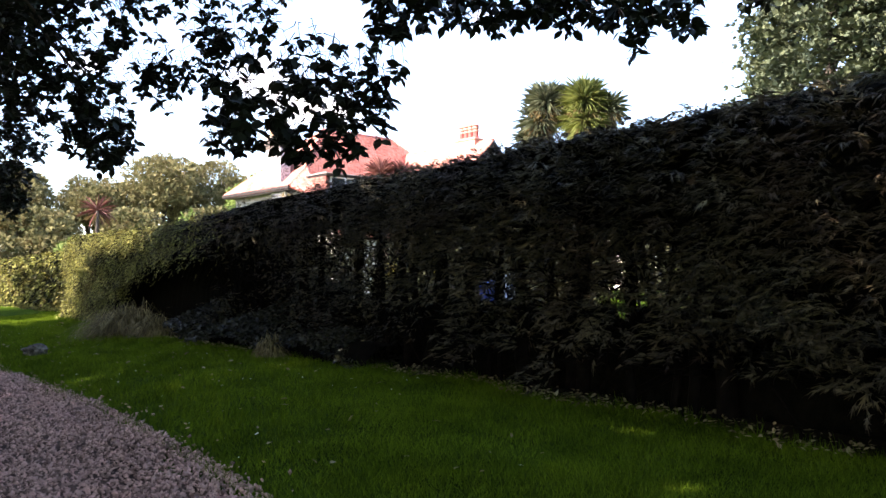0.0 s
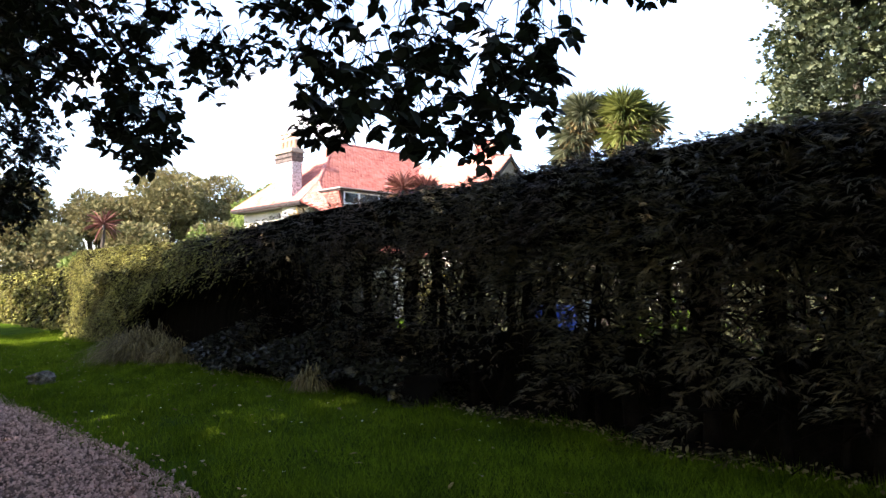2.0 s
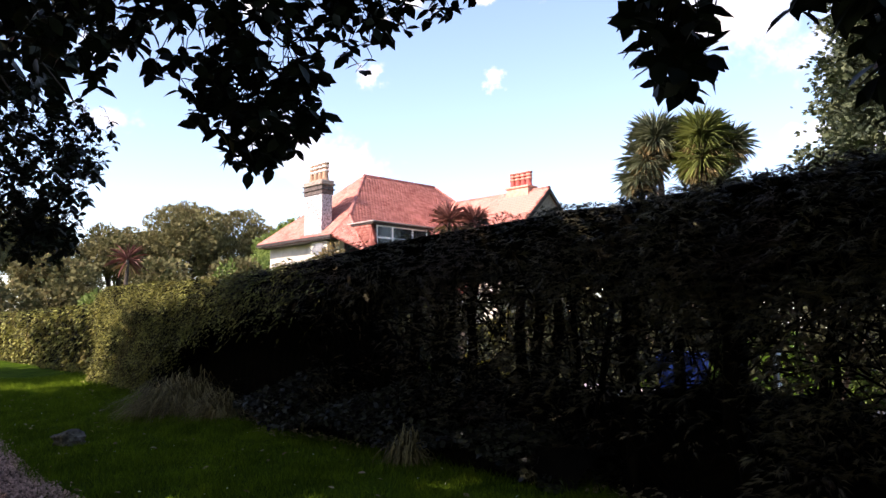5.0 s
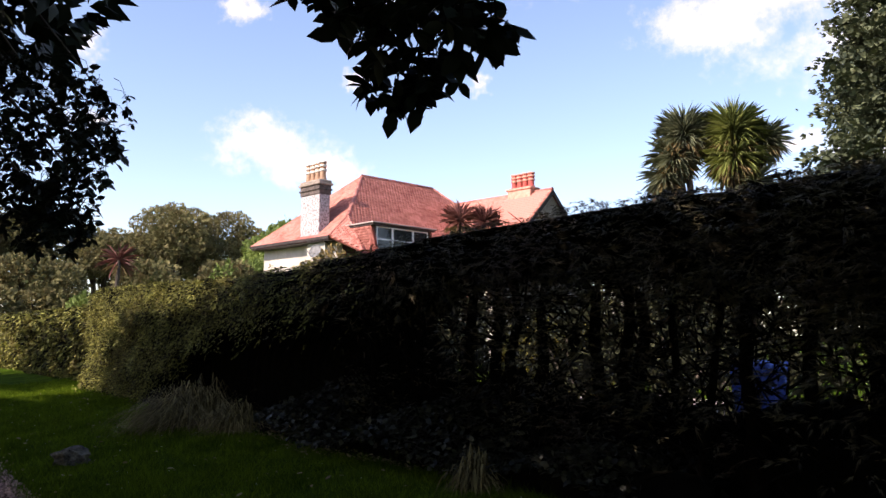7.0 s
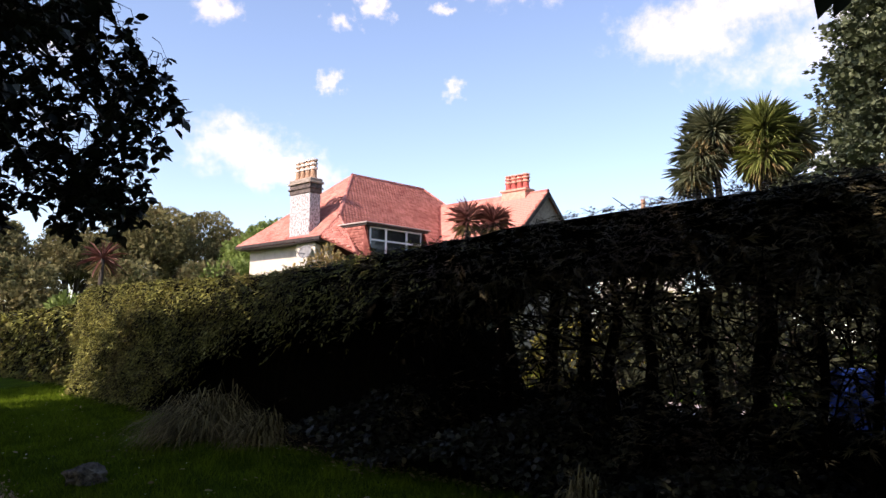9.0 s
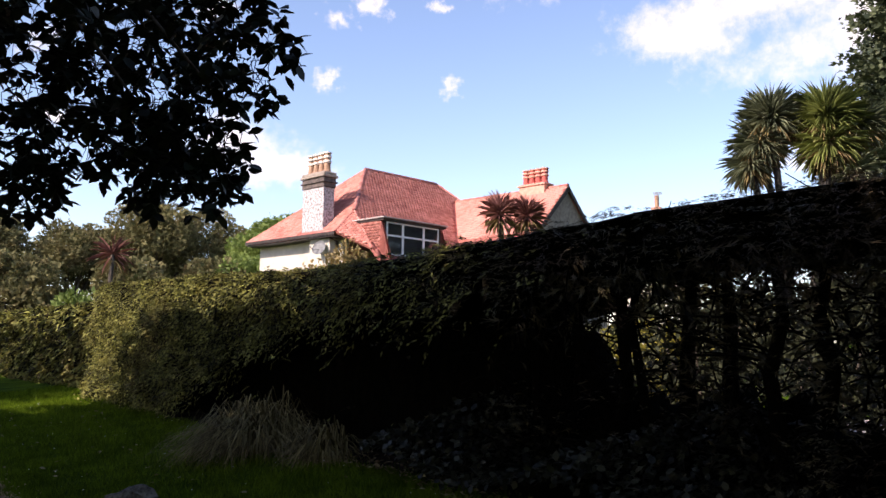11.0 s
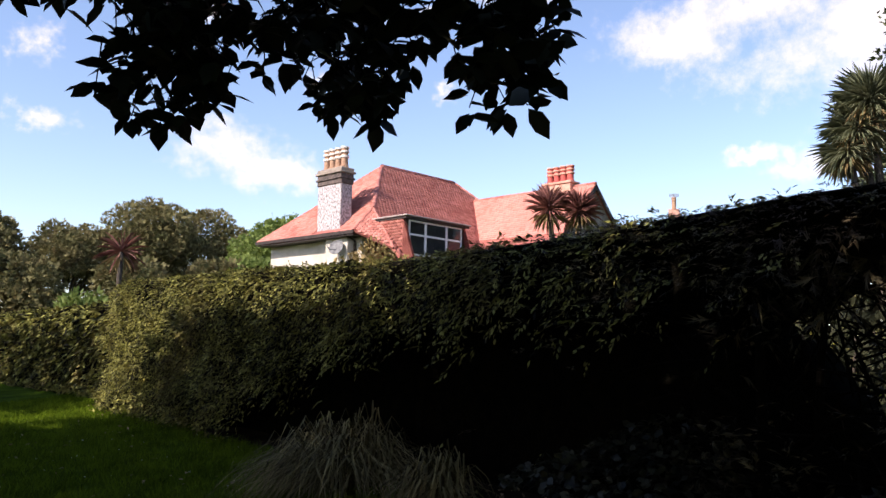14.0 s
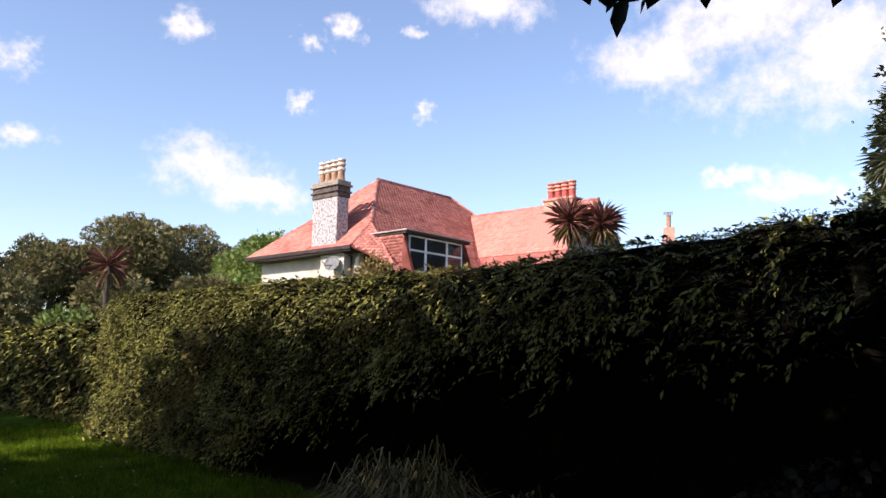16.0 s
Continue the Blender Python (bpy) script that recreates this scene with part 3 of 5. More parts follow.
# the front hip is cut off by a small facet above the west eave
HIP_K, HIP_W, HIP_F = (0.94, front_y(7.6), 7.6), (-0.3, -0.15, EAVE_Z), (0.3, front_y(5.6), 5.6)
WEST = [HIP_W, HIP_K, RL, (-0.3, 7.35, EAVE_Z)]
FACET = [HIP_W, HIP_F, HIP_K]
FRONT = [HIP_K, HIP_F, (0.3, front_y(FRONT_LOW), FRONT_LOW), (13.6, front_y(FRONT_LOW), FRONT_LOW), (13.6, front_y(EAVE_Z), EAVE_Z), RR, RL]
BACK = [(-0.3, 7.35, EAVE_Z), RL, RR, (13.6, 7.35, EAVE_Z)]
EAST = [(13.6, 7.35, EAVE_Z), RR, (13.6, front_y(EAVE_Z), EAVE_Z)]
main_roof = part("roof", poly_slab(FRONT), M_ROOF_BED, house, "red clay tile roof")
for corners in (WEST, BACK, EAST, FACET):
    part("roof_slope", poly_slab(corners), M_ROOF_BED, main_roof)
part("wall", boxed(0.4, 0.7, 0.1, 6.8, 0, EAVE_Z - 0.21), M_RENDER, house)
part("chimney_breast", boxed(-0.02, 0.398, 0.6, 2.15, 0, EAVE_Z - 0.21, 0.01), M_RENDER, house)
part("wall", boxed(0.4, 13.2, 6.8, 7.1, 0, EAVE_Z - 0.12), M_RENDER, house)
part("wall", boxed(13.2, 13.5, -4, 7.1, 0, EAVE_Z - 0.4), M_RENDER, house)
part("wall", boxed(0.3, 13.2, -3.7, -3.4, 0, 3.5), M_RENDER, house)
part("wall", boxed(0.35, 0.6, front_y(4.2), 0.1, 0, 4.1), M_RENDER, house)
# wing with the gable
WX, WY0, WY1, WZ, WEAVE = 10.06, -5.71, 2.2, 9.45, 5.4
WH = (WZ - WEAVE) / 0.98
wing_roof = part("wing_roof", poly_slab([(WX, WY0 - 0.15, WZ), (WX, WY1, WZ), (WX - WH, WY1 - 4.2, WEAVE), (WX - WH, WY0 - 0.15, WEAVE)]), M_ROOF_BED, house, "paler red tiled roof of the wing")
part("roof_slope", poly_slab([(WX, WY0 - 0.15, WZ), (WX + WH, WY0 - 0.15, WEAVE), (WX + WH, WY1 - 4.2, WEAVE), (WX, WY1, WZ)]), M_ROOF_BED, wing_roof)
bm = bmesh.new()
fr_ = [bm.verts.new(c) for c in ((WX - WH + 0.35, WY0, 0), (WX + WH - 0.35, WY0, 0), (WX + WH - 0.35, WY0, WEAVE + 0.2), (WX, WY0, WZ - 0.14), (WX - WH + 0.35, WY0, WEAVE + 0.2))]
g = bmesh.ops.extrude_face_region(bm, geom=[bm.faces.new(fr_)])
bmesh.ops.translate(bm, verts=[v for v in g["geom"] if isinstance(v, bmesh.types.BMVert)], vec=(0, 0.3, 0))
bmesh.ops.recalc_face_normals(bm, faces=bm.faces)
part("gable_wall", bm, M_PEBBLEDASH, house, "grey roughcast gable end")
part("wall", boxed(WX - WH + 0.35, WX - WH + 0.65, WY0 + 0.3, -3.7, 0, WEAVE), M_RENDER, house)
part("wall", boxed(WX + WH - 0.65, WX + WH - 0.35, WY0 + 0.3, -1, 0, WEAVE), M_RENDER, house)
# verge boards
for sgn in (-1, 1):
    bm = poly_slab([(WX, WY0 - 0.2, WZ - 0.02), (WX, WY0 - 0.16, WZ - 0.02), (WX + sgn * WH, WY0 - 0.16, WEAVE - 0.02), (WX + sgn * WH, WY0 - 0.2, WEAVE - 0.02)], 0.2)
    part("verge_board", bm, M_DARK_TIMBER, house)
# eave board on the west side
part("eave_board", boxed(-0.36, -0.3, -0.15, 7.4, EAVE_Z - 0.13, EAVE_Z + 0.02), M_DARK_TIMBER, house)
part("soffit", boxed(-0.3, 0.7, -0.1, 7.3, EAVE_Z - 0.2, EAVE_Z - 0.15), M_DARK_TIMBER, house)
# tall chimney on the west eave
chim = part("chimney", boxed(-0.08, 0.58, 1.09, 2.77, 6.45, 8.76, 0.02), M_CHIMNEY, house, "flaking white roughcast chimney stack")
part("collar", boxed(-0.12, 0.62, 1.05, 2.81, 8.76, 9.25, 0.02), M_SOOT, chim, "soot-darkened brick collar")
part("ledge", boxed(-0.18, 0.68, 1.0, 2.86, 8.98, 9.06, 0.015), M_SOOT, chim)
part("cap", boxed(-0.2, 0.7, 0.98, 2.88, 9.25, 9.36, 0.02), M_PEBBLEDASH, chim)
part("cap", boxed(-0.14, 0.64, 1.04, 2.82, 9.36, 9.52, 0.03), M_PEBBLEDASH, chim)


def pot(mat, h, r):
    bm = bmesh.new()
    prof = [(r * 1.2, 0), (r * 1.15, h * 0.12), (r, h * 0.2), (r * 0.97, h * 0.5), (r * 1.12, h * 0.52), (r * 1.12, h * 0.58), (r * 0.95, h * 0.6), (r * 0.95, h * 0.72), (r * 1.1, h * 0.74), (r * 1.1, h * 0.8), (r * 0.95, h * 0.82), (r * 1.0, h * 0.9), (r * 1.2, h * 0.93), (r * 1.2, h), (r * 0.8, h), (r * 0.7, h * 0.8)]
    return revolve(bm, prof, 14)


def pot_bands(owner, at, h, r, mat=M_POT_BAND):
    """Pale raised rings round a pot."""
    for f, g in ((0.49, 0.6), (0.72, 0.82), (0.92, 1.005)):
        o = part("band", revolve(bmesh.new(), [(r * 1.2, h * f), (r * 1.26, h * (f + g) / 2), (r * 1.2, h * g)], 14), mat, owner)
        o.location = at


pm = bpy.data.meshes.new("pot")
b_ = pot(M_POT, 1.0, 0.16)
b_.to_mesh(pm)
b_.free()
for i in range(4):
    o = part("pot", pm, M_POT, chim, "buff clay chimney pot")
    o.location = (0.25, 1.3 + i * 0.42, 9.5)
    pot_bands(o, (0, 0, 0), 1.0, 0.16)
# second chimney on the wing's ridge
chim2 = part("chimney", boxed(WX - 0.35, WX + 0.35, -4.6, -2.95, 8.6, 9.75, 0.02), M_BRICK, house, "low pale brick chimney on the wing")
part("cap", boxed(WX - 0.42, WX + 0.42, -4.67, -2.88, 9.62, 9.74, 0.02), M_BRICK, chim2)
pm = bpy.data.meshes.new("pot")
b_ = pot(M_POT_RED, 0.85, 0.17)
b_.to_mesh(pm)
b_.free()
for i in range(4):
    o = part("pot", pm, M_POT_RED, chim2, "red clay chimney pot")
    o.location = (WX, -4.38 + i * 0.4, 9.72)
    pot_bands(o, (0, 0, 0), 0.85, 0.17, M_BRICK)
# dormer
DX0, DX1, DYF, DZ = 0.62, 4.55, -2.3, 7.02
def roof_y(z):
    return 3.13 - (RIDGE_Z - z) / SLOPE


dormer = part("dormer", boxed(DX0 + 0.12, DX1 - 0.12, DYF + 0.02, DYF + 0.16, 5.0, DZ - 0.1), M_DARK_TIMBER, house, "flat-roofed dormer with tile-hung cheeks")
part("dormer_roof", boxed(DX0 - 0.12, DX1 + 0.12, DYF - 0.3, roof_y(DZ) + 0.4, DZ - 0.03, DZ + 0.03, 0.01), M_FELT, dormer, "flat felt roof with pale edge")
part("fascia", boxed(DX0 - 0.05, DX1 + 0.05, DYF - 0.22, roof_y(DZ) + 0.2, DZ - 0.13, DZ - 0.035), M_DARK_TIMBER, dormer)
for xa in (DX0, DX1 - 0.12):
    bm = bmesh.new()
    q = [(xa, DYF + 0.02, 4.6), (xa, DYF + 0.02, DZ - 0.1), (xa, roof_y(DZ - 0.1), DZ - 0.1), (xa, roof_y(4.6), 4.6)]
    vs = [bm.verts.new(c) for c in q]
    g = bmesh.ops.extrude_face_region(bm, geom=[bm.faces.new(vs)])
    bmesh.ops.translate(bm, verts=[v for v in g["geom"] if isinstance(v, bmesh.types.BMVert)], vec=(0.12, 0, 0))
    bmesh.ops.recalc_face_normals(bm, faces=bm.faces)
    part("cheek", bm, M_ROOF_BED, dormer, "tile-hung dormer cheek")
# window with white frames, three lights with a transom
def glazed(parent, x0, x1, z0, z1, y, lights, transom):
    w = part("window", box(boxed(x0, x1, y, y + 0.07, z1 - 0.07, z1), x0, x1, y, y + 0.07, z0, z0 + 0.08), M_WHITE, parent, "white-framed casement window")
    xs = [x0 + (x1 - x0) * f for f in lights]
    for i, x in enumerate(xs):
        part("window_frame", boxed(max(x - 0.06, x0), min(x + 0.06, x1), y - 0.004, y + 0.074, z0 + 0.08, z1 - 0.07, 0.006), M_WHITE, w)
    for a, b in zip(xs, xs[1:]):
        part("transom_bar", boxed(a + 0.045, b - 0.045, y, y + 0.07, transom - 0.04, transom + 0.04), M_WHITE, w)
        for q0, q1 in ((z0 + 0.08, transom - 0.04), (transom + 0.04, z1 - 0.07)):
            p = part("pane", boxed(a + 0.045, b - 0.045, y + 0.03, y + 0.04, q0, q1), M_GLASS, w)
            p.visible_shadow = False
    part("curtain", boxed(x0 + 0.1, x0 + 0.45, y + 0.075, y + 0.078, z0, z1 - 0.1), M_RENDER, w, "pale curtain")
    return w


glazed(dormer, DX0 + 0.3, DX1 - 0.3, 5.35, DZ - 0.15, DYF - 0.07, (0, 0.3, 0.7, 1), 6.25)

# satellite dish on the west wall
dish = thing("satellite_dish", "grey satellite dish on the cream house wall", "satellite dish", (0, 0, 0))
dish.parent = None
HM = pose(HX, HY, 0, 0, 0, HT)
dish.matrix_basis = HM @ pose(-0.03, 1.0, 5.75)
bm = bmesh.new()
revolve(bm, [(0.02, 0.0), (0.2, 0.015), (0.34, 0.05), (0.45, 0.1), (0.44, 0.115), (0.33, 0.065), (0.02, 0.015)], 20)
bmesh.ops.transform(bm, matrix=Matrix.Translation((-0.32, 0, 0)) @ Euler((0.35, -1.15, 0)).to_matrix().to_4x4(), verts=bm.verts)
bmesh.ops.scale(bm, vec=(0.8, 0.8, 0.8), verts=bm.verts)
part("reflector", bm, surface("grey_dish", (0.1, 0.1, 0.1), (0.2, 0.2, 0.2), 6, 0.6, 0.1, 20), dish)
part("bracket", mesh_tris("bracket", *tube([(0, 0, -0.25), (-0.15, 0, -0.25), (-0.3, 0, -0.02)], [0.025, 0.025, 0.025], 6), M_PLASTIC), None, dish)
part("receiver_arm", mesh_tris("receiver_arm", *tube([(-0.3, 0, -0.05), (-0.6, 0.05, -0.1), (-0.8, 0.08, 0.1)], [0.02, 0.018, 0.03], 6), M_PLASTIC), None, dish)

# downpipe and gutter bracket line at the chimney foot
part("downpipe", mesh_tris("downpipe", *tube([(-0.3, 0.45, 6.3), (0.3, 0.47, 6.1), (0.33, 0.47, 0.2)], [0.05, 0.05, 0.05], 8), M_DARK_TIMBER), None, house)
# ridge and hip tiles
def ridge_line(a, b, owner, r=0.13):
    a, b = Vector(a), Vector(b)
    n = max(2, int((b - a).length / 0.45))
    for i in range(n):
        p, q = a.lerp(b, i / n), a.lerp(b, (i + 0.97) / n)
        part("ridge_tile", mesh_tris("ridge_tile", *tube([p, q], [r, r * 0.92], 8), M_TILE_PIECE), None, owner)


ridge_line(RL, RR, main_roof)
ridge_line(HIP_K, RL, main_roof, 0.11)
ridge_line(HIP_W, HIP_K, main_roof, 0.08)
ridge_line(HIP_F, HIP_K, main_roof, 0.08)
ridge_line((13.6, front_y(EAVE_Z), EAVE_Z), RR, main_roof, 0.11)
ridge_line((WX, WY0 - 0.15, WZ), (WX, WY1, WZ), wing_roof, 0.11)


# courses of tiles on the slopes: each tile a small tilted slab
def tile_grid(origin, along, up, inside, pitch=0.2, step=0.17, seed=1):
    """Places of tiles on a slope; inside(s, t) tells whether a tile belongs to it."""
    rng = np.random.default_rng(seed)
    o, a, u = Vector(origin), Vector(along).normalized(), Vector(up).normalized()
    nrm = a.cross(u)
    out = []
    for j in range(int(10.4 / step)):
        for i in range(-30, int(16 / pitch)):
            s, t = (i + (j * 0.38) % 1.0) * pitch, j * step
            if inside(s, t):
                lift = 0.025 + rng.uniform(-0.002, 0.003)
                out.append((o + a * (s + rng.normal(0, 0.002)) + u * t + nrm * lift, rng.normal(0, 0.012)))
    return out, (a, u, nrm)


TILE_V = [(-0.1, -0.02, 0.04), (0.1, -0.02, 0.04), (0.1, 0.19, 0.0), (-0.1, 0.19, 0.0), (-0.1, -0.02, -0.01), (0.1, -0.02, -0.01)]
TILE_F = [(0, 1, 2), (0, 2, 3), (4, 1, 0), (4, 5, 1), (0, 3, 4), (1, 5, 2)]


def tile_slope(spots, axes, mat_rest, mat_piece, owner, near):
    a, u, nrm = axes
    base = np.array([list(a), list(u), list(nrm)]).T
    spots = sorted(spots, key=lambda s: (s[0] - Vector(near)).length)
    piece = mesh_tris("roof_tile", np.array(TILE_V) @ base.T, TILE_F, mat_piece)
    for p, _ in spots[:280]:
        part("roof_tile", piece, None, owner).location = p
    rest = spots[280:]
    if rest:
        m = np.broadcast_to(base, (len(rest), 3, 3))
        tagged(part("roof_covering", scatter("roof_covering", (TILE_V, TILE_F), m, np.array([list(p) for p, _ in rest]), mat_rest), None, owner), kind="stuff")


up_f = Vector((0, 1, SLOPE)).normalized()
rise_f = up_f.z
def in_front(s, t):
    z = FRONT_LOW + t * rise_f
    if z > RIDGE_Z - 0.08:
        return False
    k = max(0.0, (z - EAVE_Z) / (RIDGE_Z - EAVE_Z))
    x = s - 0.3
    left = 0.94 + (4.15 - 0.94) * (z - 7.6) / (RIDGE_Z - 7.6) if z > 7.6 else 0.3 + 0.64 * max(0.0, (z - 5.6) / 2.0)
    if not (left + 0.05 < x < 13.6 - 4.0 * k - 0.05):
        return False
    if DX0 - 0.05 < x < DX1 + 0.05 and z < DZ and t > 0:
        return False
    return z > 4.4 and not (x > WX - WH * (WZ - z) / (WZ - WEAVE) - 0.3 and z < WZ - 0.1)


tiles, axes = tile_grid((-0.3, front_y(FRONT_LOW), FRONT_LOW), (1, 0, 0), up_f, in_front, seed=2)
tile_slope(tiles, axes, M_TILE, M_TILE_PIECE, main_roof, (1.0, -1.5, 6.0))
west = [o for o in main_roof.children if o.name.startswith("roof_slope")][0]
up_w = Vector((4.45, 0, RIDGE_Z - EAVE_Z)).normalized()
def in_west(s, t):
    k = t * up_w.z / (RIDGE_Z - EAVE_Z)
    y = front_y(EAVE_Z) + s
    zz = EAVE_Z + k * (RIDGE_Z - EAVE_Z)
    y0 = front_y(zz) if zz > 7.6 else -0.15 + (front_y(7.6) + 0.15) * (zz - EAVE_Z) / (7.6 - EAVE_Z)
    y1 = 7.35 - (7.35 - 3.13) * k
    x = -0.3 + 4.45 * k
    return k < 0.985 and y0 + 0.05 < y < y1 - 0.05 and not (x < 0.6 and 1.0 < y < 2.85)


spots_w = []
rng_w = np.random.default_rng(5)
a_w, n_w = Vector((0, 1, 0)), Vector((0, 1, 0)).cross(up_w)
n_w = -n_w if n_w.z < 0 else n_w
for j in range(40):
    for i in range(48):
        s, t = (i + (j * 0.38) % 1.0) * 0.2, j * 0.17
        if in_west(s, t):
            spots_w.append((Vector((-0.3, front_y(EAVE_Z) + s, EAVE_Z)) + up_w * t + n_w * (0.025 + rng_w.uniform(-0.002, 0.003)), 0))
tile_slope(spots_w, (a_w * -1, up_w, n_w), M_TILE, M_TILE_PIECE, west, (0.5, 1, 7))
up_g = Vector((WH, 0, WZ - WEAVE)).normalized()
n_g = Vector((-up_g.z, 0, up_g.x))
spots_g = []
for j in range(60):
    for i in range(60):
        s, t = (i + (j * 0.38) % 1.0) * 0.2, j * 0.17
        y, z = WY0 - 0.1 + s, WEAVE + t * up_g.z
        if z < WZ - 0.1 and z > 6.6 and y < WY1 - 4.2 + 4.2 * (z - WEAVE) / (WZ - WEAVE) - 0.1 + 0.6:
            spots_g.append((Vector((WX - WH, y, WEAVE)) + up_g * t + n_g * (0.025 + rng_w.uniform(-0.002, 0.003)), 0))
tile_slope(spots_g, (Vector((0, -1, 0)), up_g, n_g), M_TILE_PALE, M_TILE_PALE, wing_roof, (WX - 1, -5, 8.5))
# the facet's own courses
fa, fb, fc_ = (Vector(c) for c in FACET)
n_f = (fb - fa).cross(fc_ - fa).normalized()
n_f = -n_f if n_f.z < 0 else n_f
a_f = Vector((0, 0, 1)).cross(n_f).normalized()
u_f = n_f.cross(a_f)
spots_f = []
for j in range(-20, 30):
    for i in range(-20, 30):
        p = fa + a_f * ((i + 0.5 * (j % 2)) * 0.2) + u_f * (j * 0.17)
        w = [(q - p).cross(r - p).dot(n_f) for q, r in ((fa, fb), (fb, fc_), (fc_, fa))]
        if min(w) > 0.01 or max(w) < -0.01:
            spots_f.append((p + n_f * 0.03, 0))
facet = [o for o in main_roof.children if o.name.startswith("roof_slope")][-1]
tile_slope(spots_f, (a_f, u_f, n_f), M_TILE, M_TILE_PIECE, facet, (0.3, -0.8, 6.5))
# tile hanging on the dormer's west cheek
cheek = [o for o in dormer.children if o.name.startswith("cheek")][0]
for j in range(16):
    for i in range(14):
        y, z = DYF + 0.05 + (i + 0.5 * (j % 2)) * 0.2, 4.9 + j * 0.13
        if y < roof_y(z) - 0.05 and z < DZ - 0.25:
            o = part("hung_tile", bpy.data.meshes.get("hung_tile") or mesh_tris("hung_tile", [(-0.03, 0.004, 0), (-0.03, 0.192, 0), (0, 0.192, 0.15), (0, 0.004, 0.15), (0, 0.004, 0), (0, 0.192, 0)], [(0, 1, 2), (0, 2, 3), (4, 1, 0), (4, 5, 1), (0, 3, 4), (1, 5, 2)], M_TILE_PIECE), None, cheek)
            o.location = (DX0 - 0.002, y, z)


# ---------- plants ----------
def ball_points(n, rng, shell=0.5):
    d = rng.normal(0, 1, (n, 3))
    d /= np.linalg.norm(d, axis=1, keepdims=True)
    return d * (shell + (1 - shell) * rng.uniform(0, 1, (n, 1)) ** 0.5), d


def crown(name, blobs, per, size, mat, rng, template=CLUMP, droop=0.0):
    """Clumps of leaves over the outer parts of several lumps (x, y, z, radius, height)."""
    P, D = [], []
    for x, y, z, r, h in blobs:
        p, d = ball_points(int(per * r * (r + h)), rng, 0.6)
        lump = 1 + 0.22 * np.array([noise.noise(Vector(q) * 2.3 + Vector((x, y, z))) for q in d])[:, None]
        P.append(p * lump * (r, r, h) + (x, y, z))
        D.append(d)
    P, D = np.concatenate(P), np.concatenate(D)
    out = D + rng.normal(0, 0.6, D.shape) + (0, 0, -droop)
    m = frames(out, (0, 0, 1), rng.uniform(0, 6.28, len(P))) * (size * rng.uniform(0.5, 1.4, len(P)))[:, None, None]
    return scatter(name, template, m, P, mat)


def broad_tree(label, at, height, spread, mat, seed, leaf=0.42, per=46, trunk_share=0.4, name="tree"):
    rng = np.random.default_rng(seed)
    t = thing(name, label, "tree", at, group="trees beyond the hedges")
    th = height * trunk_share
    part("trunk", mesh_tris("trunk", *tube(wander((0, 0, -0.1), (rng.normal(0, 0.3), rng.normal(0, 0.3), th), 6, 0, 0.08, rng), np.linspace(height * 0.03, height * 0.018, 6), 9), M_BARK, True), None, t)
    blobs = []
    for i in range(11):
        a, q = i * 2.4 + rng.uniform(-0.4, 0.4), rng.uniform(0.2, 1.0)
        r = spread * rng.uniform(0.3, 0.45)
        z = th + (height - th) * (0.15 + 0.62 * (1 - q * q * 0.75)) * rng.uniform(0.85, 1.0)
        blobs.append((math.cos(a) * spread * 0.68 * q, math.sin(a) * spread * 0.68 * q, z, r, min(r * 0.8, height - z)))
        part("limb", mesh_tris("limb", *tube(wander((0, 0, th * 0.8), (blobs[-1][0], blobs[-1][1], z - 0.2 * r), 5, 0.2, 0.1, rng), np.linspace(height * 0.013, height * 0.004, 5), 6), M_BARK), None, t)
    tagged(part("crown", crown("crown", blobs, per, leaf, mat, rng, FAR_CLUMP), None, t), kind="stuff")
    return t


# woods beyond the far hedge
WOODS = [(-32, 74, 13, 7), (-22, 82, 14, 7.5), (-13, 76, 13.5, 7), (-5, 82, 13.5, 7), (1.5, 86, 13.6, 6), (8.5, 86, 13.9, 5.5), (14.8, 86, 15.9, 7), (21.5, 88, 16.0, 6), (28, 94, 15.0, 6.5), (36, 98, 14.5, 6)]
for i, (x, y, h, s) in enumerate(WOODS):
    broad_tree("broad woodland tree with a rounded leafy crown", (x, y, 0), h, s, M_WOODS, 20 + i, 0.33, 120, 0.2)
for i, (x, y, h, s) in enumerate([(22.8, 74, 14.2, 5.0), (25.8, 80, 16.6, 5.2), (14.5, 62, 8.0, 3.4), (9, 60, 7.4, 3.4), (-4, 58, 7.5, 4.2), (2.5, 64, 8.0, 4.0), (-11, 60, 8, 4.5), (19, 68, 9, 3.5)]):
    broad_tree("bright green garden tree behind the hedge", (x, y, 0), h, s, M_WOODS_LIGHT if i in (0, 1, 7) else M_WOODS, 50 + i, 0.32, 110, 0.1)


def thicket():
    """Low tangled growth under the woods, down to the ground."""
    rng = np.random.default_rng(66)
    blobs = [(x + rng.normal(0, 1), 68 + rng.normal(0, 3), rng.uniform(1.2, 3.6), rng.uniform(2, 3), rng.uniform(1.4, 2.2)) for x in np.arange(-36, 26, 1.3)]
    return crown("undergrowth", blobs, 55, 0.42, M_WOODS, rng, FAR_CLUMP)


tagged(new("undergrowth", thicket()), "tangled green undergrowth below the woodland trees", "undergrowth", kind="stuff")


